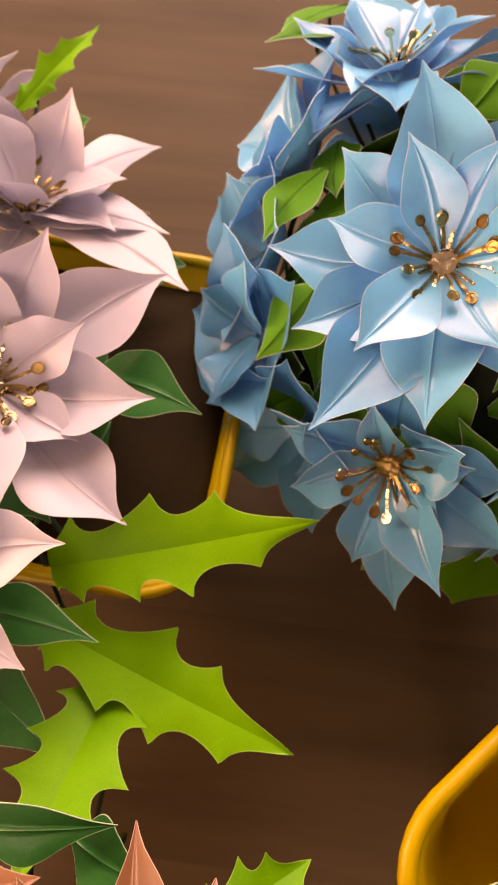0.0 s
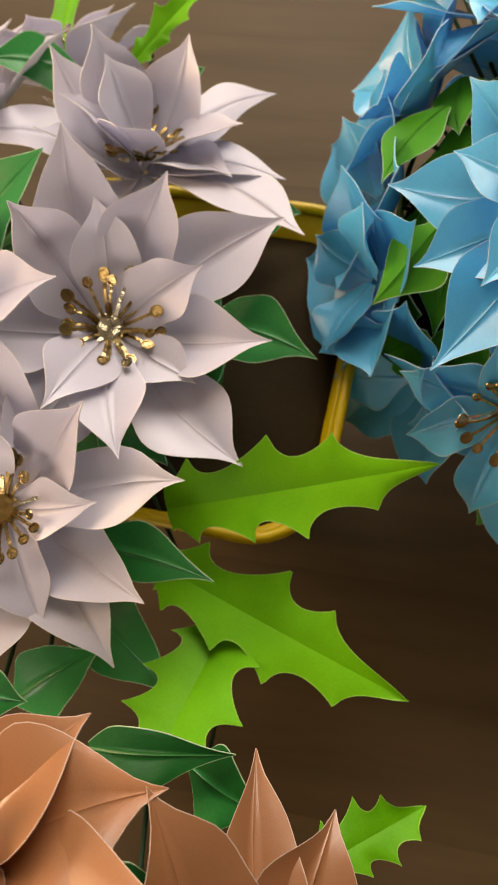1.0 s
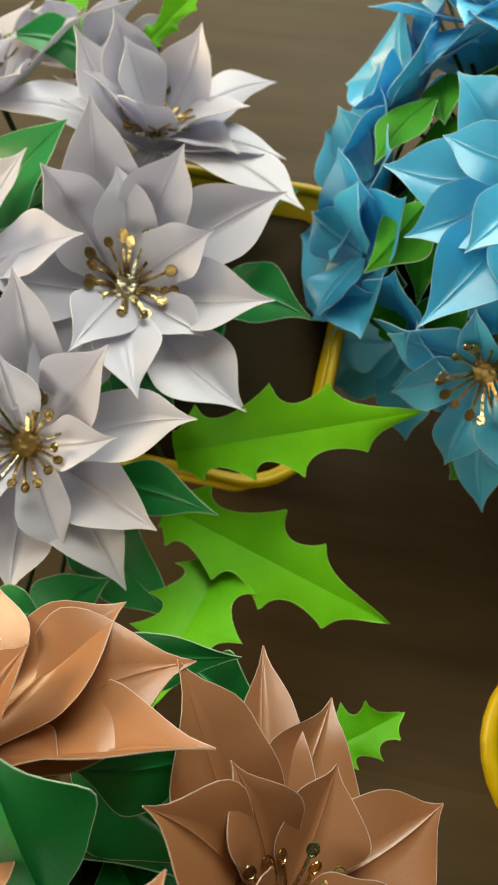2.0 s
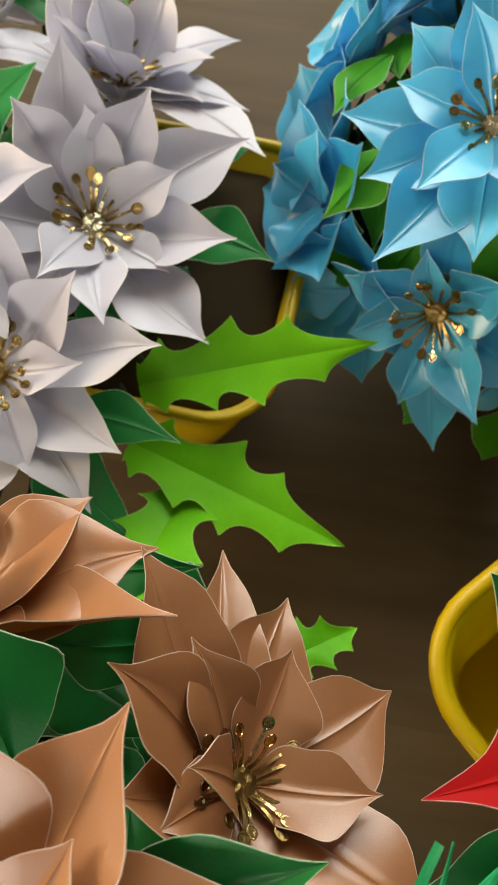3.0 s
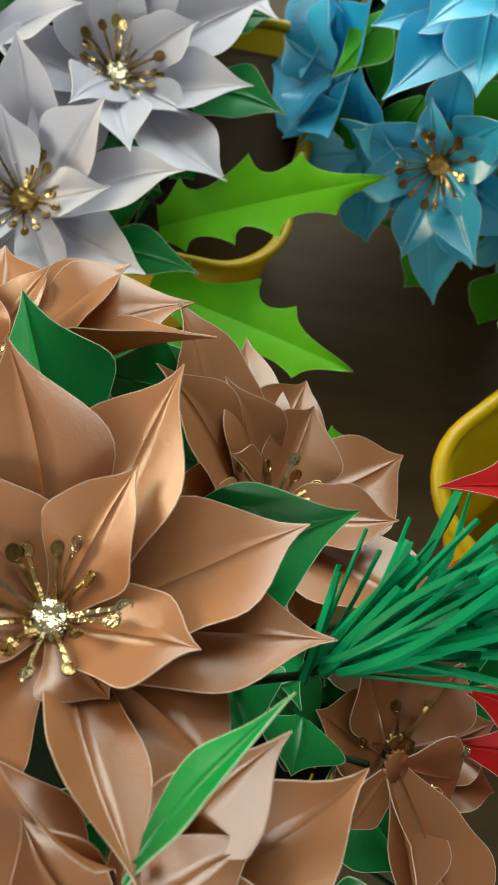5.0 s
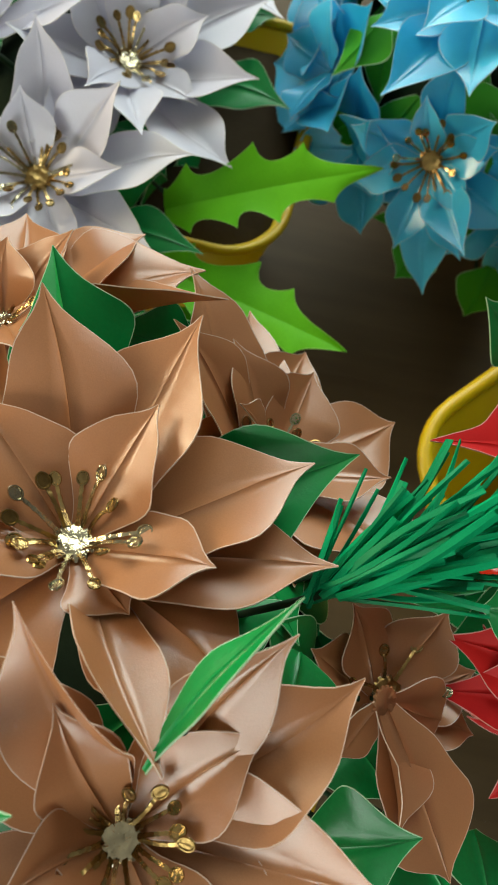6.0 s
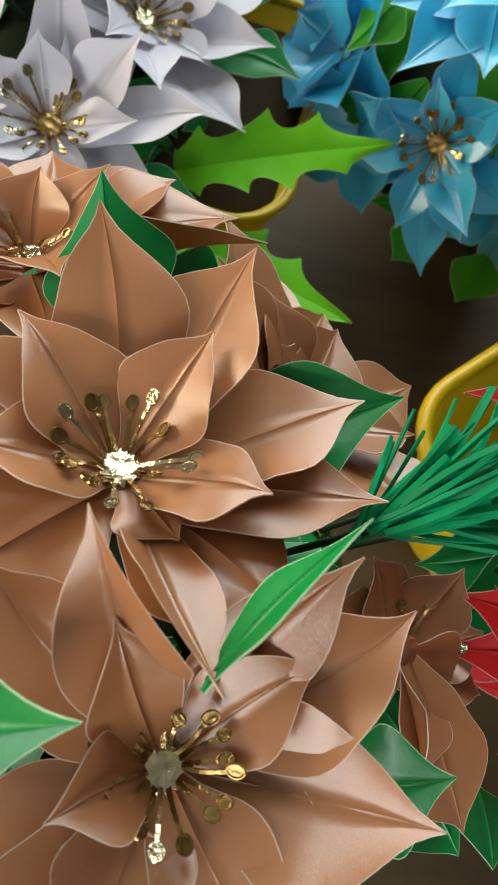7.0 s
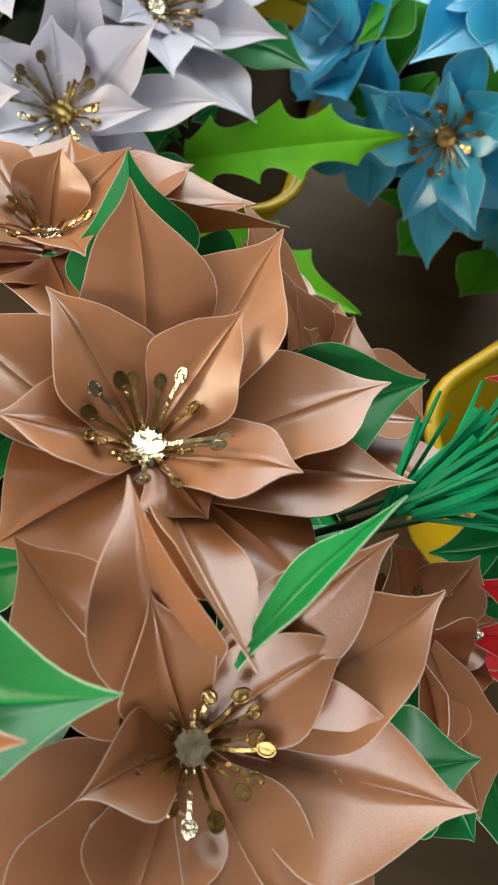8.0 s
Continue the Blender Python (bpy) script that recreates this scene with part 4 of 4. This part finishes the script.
for group, heart, label, sheet, leaves in (
    ("leaves among the white flowers", HEART_WHITE, "dark green paper leaf among white flowers", GREEN, [
    ((-0.0562, 0.1183, 0.1350), (-0.0158, 0.0977, 0.1490), 26, (0.2, -0.3, 0.93), 0.25, 0.1),
    ((-0.0908, 0.0881, 0.1400), (-0.0644, 0.0620, 0.1430), 26, (0, -0.3, 0.95), 0.25, 0.1),
    ((-0.0933, 0.0379, 0.1400), (-0.0460, 0.0240, 0.1460), 20, (0.1, -0.4, 0.9), 0.2, 0.05),
    ((-0.1066, 0.0288, 0.1120), (-0.0579, -0.0117, 0.1240), 30, (0.1, -0.2, 0.97), 0.2, 0.05),
    ((-0.1083, 0.2191, 0.1450), (-0.1442, 0.2146, 0.1650), 22, (0, -0.2, 0.97), 0.25, 0.1),
    ((-0.1420, 0.1290, 0.1520), (-0.1095, 0.1641, 0.1750), 44, (-0.5, -0.1, 0.85), 0.3, 0.1),
    ((-0.0462, 0.1664, 0.1300), (-0.0236, 0.1640, 0.1350), 20, (0, -0.2, 0.97), 0.25, 0.1),
    ((-0.0787, 0.2292, 0.1300), (-0.0639, 0.2297, 0.1400), 20, (0, -0.2, 0.97), 0.25, 0.1),
    ((-0.1149, -0.0144, 0.1200), (-0.0842, 0.0033, 0.1300), 24, (0, -0.2, 0.97), 0.25, 0.1),
    ((-0.1196, -0.0088, 0.1500), (-0.0988, -0.0138, 0.1500), 18, (0, -0.2, 0.97), 0.25, 0.1),
    ((-0.1347, 0.0988, 0.1350), (-0.1086, 0.0790, 0.1400), 26, (0, -0.2, 0.97), 0.25, 0.1),
    ]),
    ("leaves among the blue flowers", HEART_BLUE, "mid green paper leaf among blue flowers", LEAF_GREEN, [
    ((0.0242, 0.1385, 0.1650), (0.0021, 0.1172, 0.1500), 24, (-0.6, -0.3, 0.7), -0.3, 0.05),
    ((0.0266, 0.1842, 0.1650), (0.0047, 0.1578, 0.1600), 22, (-0.6, -0.1, 0.8), 0.2, 0.05),
    ((0.0215, 0.1107, 0.1400), (0.0057, 0.1093, 0.1200), 22, (-0.6, -0.5, 0.5), 0.2, 0.05),
    ((0.0470, 0.1019, 0.1600), (0.0716, 0.0842, 0.1500), 34, (0, -0.8, 0.6), 0.2, 0.05),
    ((0.0892, 0.0611, 0.1200), (0.0650, 0.0901, 0.1650), 22, (-0.2, -0.7, 0.6), 0.3, 0.05),
    ((0.0416, 0.2786, 0.1500), (0.0112, 0.2609, 0.1500), 22, (-0.3, 0.4, 0.85), 0.2, 0.05),
    ((0.0857, 0.2047, 0.1900), (0.0706, 0.1916, 0.1800), 24, (-0.2, -0.3, 0.9), 0.2, 0.05),
    ((0.0328, 0.2008, 0.1600), (0.0301, 0.1723, 0.1650), 20, (-0.5, -0.2, 0.8), 0.2, 0.05),
    ((0.0557, 0.0721, 0.1000), (0.0434, 0.0567, 0.0900), 26, (-0.3, -0.8, 0.2), 0.2, 0.05),
    ((0.0869, 0.0613, 0.1000), (0.0797, 0.0453, 0.0800), 30, (0, -0.9, 0.2), 0.2, 0.05),
    ((0.0600, 0.2120, 0.1620), (0.1000, 0.2080, 0.1740), 26, (0.1, -0.6, 0.75), 0.3, 0.05),
    ((0.0360, 0.2560, 0.1560), (0.0060, 0.2440, 0.1640), 22, (-0.3, 0.3, 0.85), 0.3, 0.05),
    ]),
    ("leaves among the tan flowers", HEART_TAN, "glossy dark green paper leaf among tan flowers", GREEN, [
    ((-0.0679, -0.0781, 0.2220), (-0.0757, -0.0470, 0.2520), 31, (0.1, -0.6, 0.75), -0.3, 0.03),
    ((-0.0405, -0.0489, 0.2050), (-0.0660, -0.0520, 0.2250), 22, (-0.1, -0.3, 0.9), 0.3, 0.05),
    ((-0.0462, -0.1052, 0.2310), (-0.0012, -0.0905, 0.2455), 30, (0.1, -0.2, 0.97), 0.65, 0.0),
    ((-0.0415, -0.1585, 0.2580), (-0.0158, -0.1278, 0.2724), 12, (-0.6, 0.5, 0.5), 0.3, 0.05),
    ((-0.1200, -0.1631, 0.2450), (-0.0605, -0.1655, 0.2740), 34, (-0.2, -0.3, 0.9), -0.2, 0.05),
    ((-0.0080, -0.1739, 0.2180), (0.0165, -0.1695, 0.2295), 25, (0.1, -0.05, 0.98), 0.75, 0.02),
    ((-0.0297, -0.1207, 0.2200), (-0.0212, -0.1375, 0.2250), 24, (0.2, -0.2, 0.9), 0.2, 0.05),
    ((0.0466, -0.1729, 0.1700), (0.0509, -0.1935, 0.1700), 22, (0.4, -0.2, 0.8), 0.2, 0.05),
    ((-0.0724, -0.0505, 0.2000), (-0.0325, -0.0719, 0.2050), 26, (0.2, -0.3, 0.9), 0.3, 0.05),
    ((-0.0431, -0.0689, 0.1900), (-0.0423, -0.0802, 0.1900), 26, (0.1, -0.3, 0.9), 0.2, 0.05),
    ((-0.0340, -0.1577, 0.2150), (-0.0457, -0.1537, 0.2200), 24, (0.1, -0.3, 0.9), 0.2, 0.05),
    ((-0.0088, -0.1314, 0.2100), (-0.0114, -0.1437, 0.2150), 24, (0.3, -0.2, 0.9), 0.2, 0.05),
    ((-0.0891, -0.1371, 0.2150), (-0.0783, -0.1316, 0.2200), 26, (-0.2, -0.2, 0.9), 0.2, 0.05),
    ((0.0037, -0.1475, 0.1900), (0.0181, -0.1654, 0.1950), 28, (0.4, -0.3, 0.8), 0.2, 0.05),
    ((0.0174, -0.1690, 0.1850), (0.0369, -0.1897, 0.1800), 28, (0.5, -0.3, 0.8), 0.2, 0.05),
    ((-0.0754, -0.0246, 0.1600), (-0.0335, -0.0237, 0.1700), 20, (0.1, -0.5, 0.8), 0.3, 0.05),
    ((-0.0478, -0.0278, 0.1550), (-0.0262, -0.0381, 0.1600), 26, (0.1, -0.5, 0.8), 0.3, 0.05),
    ]),
    ("leaves among the red flowers", HEART_RED, "green paper leaf beside red flowers", GREEN, [
    ((0.0570, -0.0394, 0.2000), (0.0392, -0.0307, 0.2200), 20, (-0.3, 0, 0.9), 0.25, 0.05),
    ((0.0534, -0.1166, 0.2000), (0.0410, -0.1153, 0.2000), 20, (-0.3, 0, 0.9), 0.25, 0.05),
    ((0.0780, -0.0960, 0.1700), (0.0300, -0.1090, 0.1640), 32, (-0.3, -0.2, 0.9), 0.25, 0.05),
    ((0.0820, -0.1140, 0.1760), (0.0340, -0.1270, 0.1720), 30, (-0.3, -0.2, 0.9), 0.25, 0.05),
    ]),
):
    for k, spec in enumerate(leaves):
        leaf(spec, sheet, GREEN_EDGE, heart, label, group, 300 + 20 * len(leaves) + k)

for heart, radius, count, label, group, sheet in (
    (HEART_BLUE, 0.066, 46, "green paper leaf tucked between blue flowers", "leaves among the blue flowers", LEAF_GREEN),
    (HEART_TAN, 0.060, 58, "dark green paper leaf tucked between tan flowers", "leaves among the tan flowers", GREEN),
    (HEART_RED, 0.058, 26, "dark green paper leaf tucked between red flowers", "leaves among the red flowers", GREEN),
    (HEART_WHITE, 0.056, 32, "dark green paper leaf tucked between white flowers", "leaves among the white flowers", GREEN),
):
    rnd = random.Random(count)
    for k in range(count):
        up = 0.95 - 1.4 * (k + 0.5) / count
        turn = k * 2.39996 + rnd.uniform(-0.2, 0.2)
        out = Vector((math.cos(turn) * math.sqrt(1 - up * up), math.sin(turn) * math.sqrt(1 - up * up), up))
        along = out.orthogonal().normalized()
        along = Matrix.Rotation(rnd.uniform(0, 6.28), 3, out) @ along
        base = Vector(heart) + out * radius - along * 0.016
        spec = (base, base + along * rnd.uniform(0.034, 0.042) + out * rnd.uniform(0.003, 0.010), rnd.uniform(21, 27), out, rnd.uniform(0.15, 0.3), rnd.uniform(0.02, 0.08))
        leaf(spec, sheet, GREEN_EDGE, heart, label, group, 700 + count * 50 + k)

# ---- the pine sprig of cut paper strips, and berries ----
SPRIG = Vector((-0.0140, -0.1245, 0.2450))
sprig = tagged(empty("pine_sprig", Matrix.Translation(SPRIG)), "emerald paper pine sprig of thin cut strips", "pine sprig")
rnd = random.Random(7)
twig = Vector((0.93, 0.36, 0.09)).normalized()
for k in range(96):
    share = (k + rnd.random()) / 96
    north = rnd.random() < 0.62
    spread = rnd.uniform(4, 58) - 22 * share if north else -rnd.uniform(2, 32)
    a = radians(math.degrees(math.atan2(twig.y, twig.x)) + spread)
    e = radians(rnd.uniform(-9, 15) + (16 if north else 2) * (1 - share))
    way = Vector((math.cos(a) * math.cos(e), math.sin(a) * math.cos(e), math.sin(e)))
    start = twig * (0.002 + 0.040 * share ** 1.15) + Vector((rnd.uniform(-1, 1), rnd.uniform(-1, 1), rnd.uniform(-1, 1))) * 0.0022
    length = rnd.uniform(0.022, 0.037)
    bm = blade(length, rnd.choice((0.0009, 0.0011, 0.0013, 0.0015, 0.0018, 0.0022)), lambda u: 1.0, 0.0, rnd.uniform(-0.09, 0.11), 0.0, 0.0, 0.0, k, 8, 1, 0.0004, rnd.uniform(-0.5, 0.5))
    side = Vector((rnd.uniform(-0.8, 0.8), rnd.uniform(-0.8, 0.8), 1))
    bm.transform(leaf_frame(start, start + way, side))
    part("needle", bm, (NEEDLE, NEEDLE), sprig)
bm = bmesh.new()
tube(bm, twig * 0.042, twig * 0.002, 0.0007, 0.0009)
tube(bm, twig * 0.002, Vector(HEART_TAN) - SPRIG, 0.0009, 0.0009)
part("stem", bm, STEM, sprig)


def berry(place, radius, seed):
    thing = tagged(empty("berry", Matrix.Translation(place)), "shiny orange-red round berry by the red flowers", "berry", "berries")
    bm = bmesh.new()
    bmesh.ops.create_uvsphere(bm, u_segments=20, v_segments=14, radius=radius)
    for v in bm.verts:
        d = v.co.normalized()
        v.co *= 1 - 0.14 * max(0, d.z) ** 10 + 0.03 * noise.noise(d * 2 + Vector((seed, 0, 0)))
    for f in bm.faces:
        f.smooth = True
    part("fruit", bm, BERRY, thing)
    bm = bmesh.new()
    tube(bm, (0, 0, 0), Vector(HEART_TAN) - Vector(place), 0.0008, 0.0008)
    part("stalk", bm, STEM, thing)


for k, place in enumerate(((0.0228, -0.1032, 0.2392), (0.0340, -0.1085, 0.232))):
    berry(place, 0.0054, k)
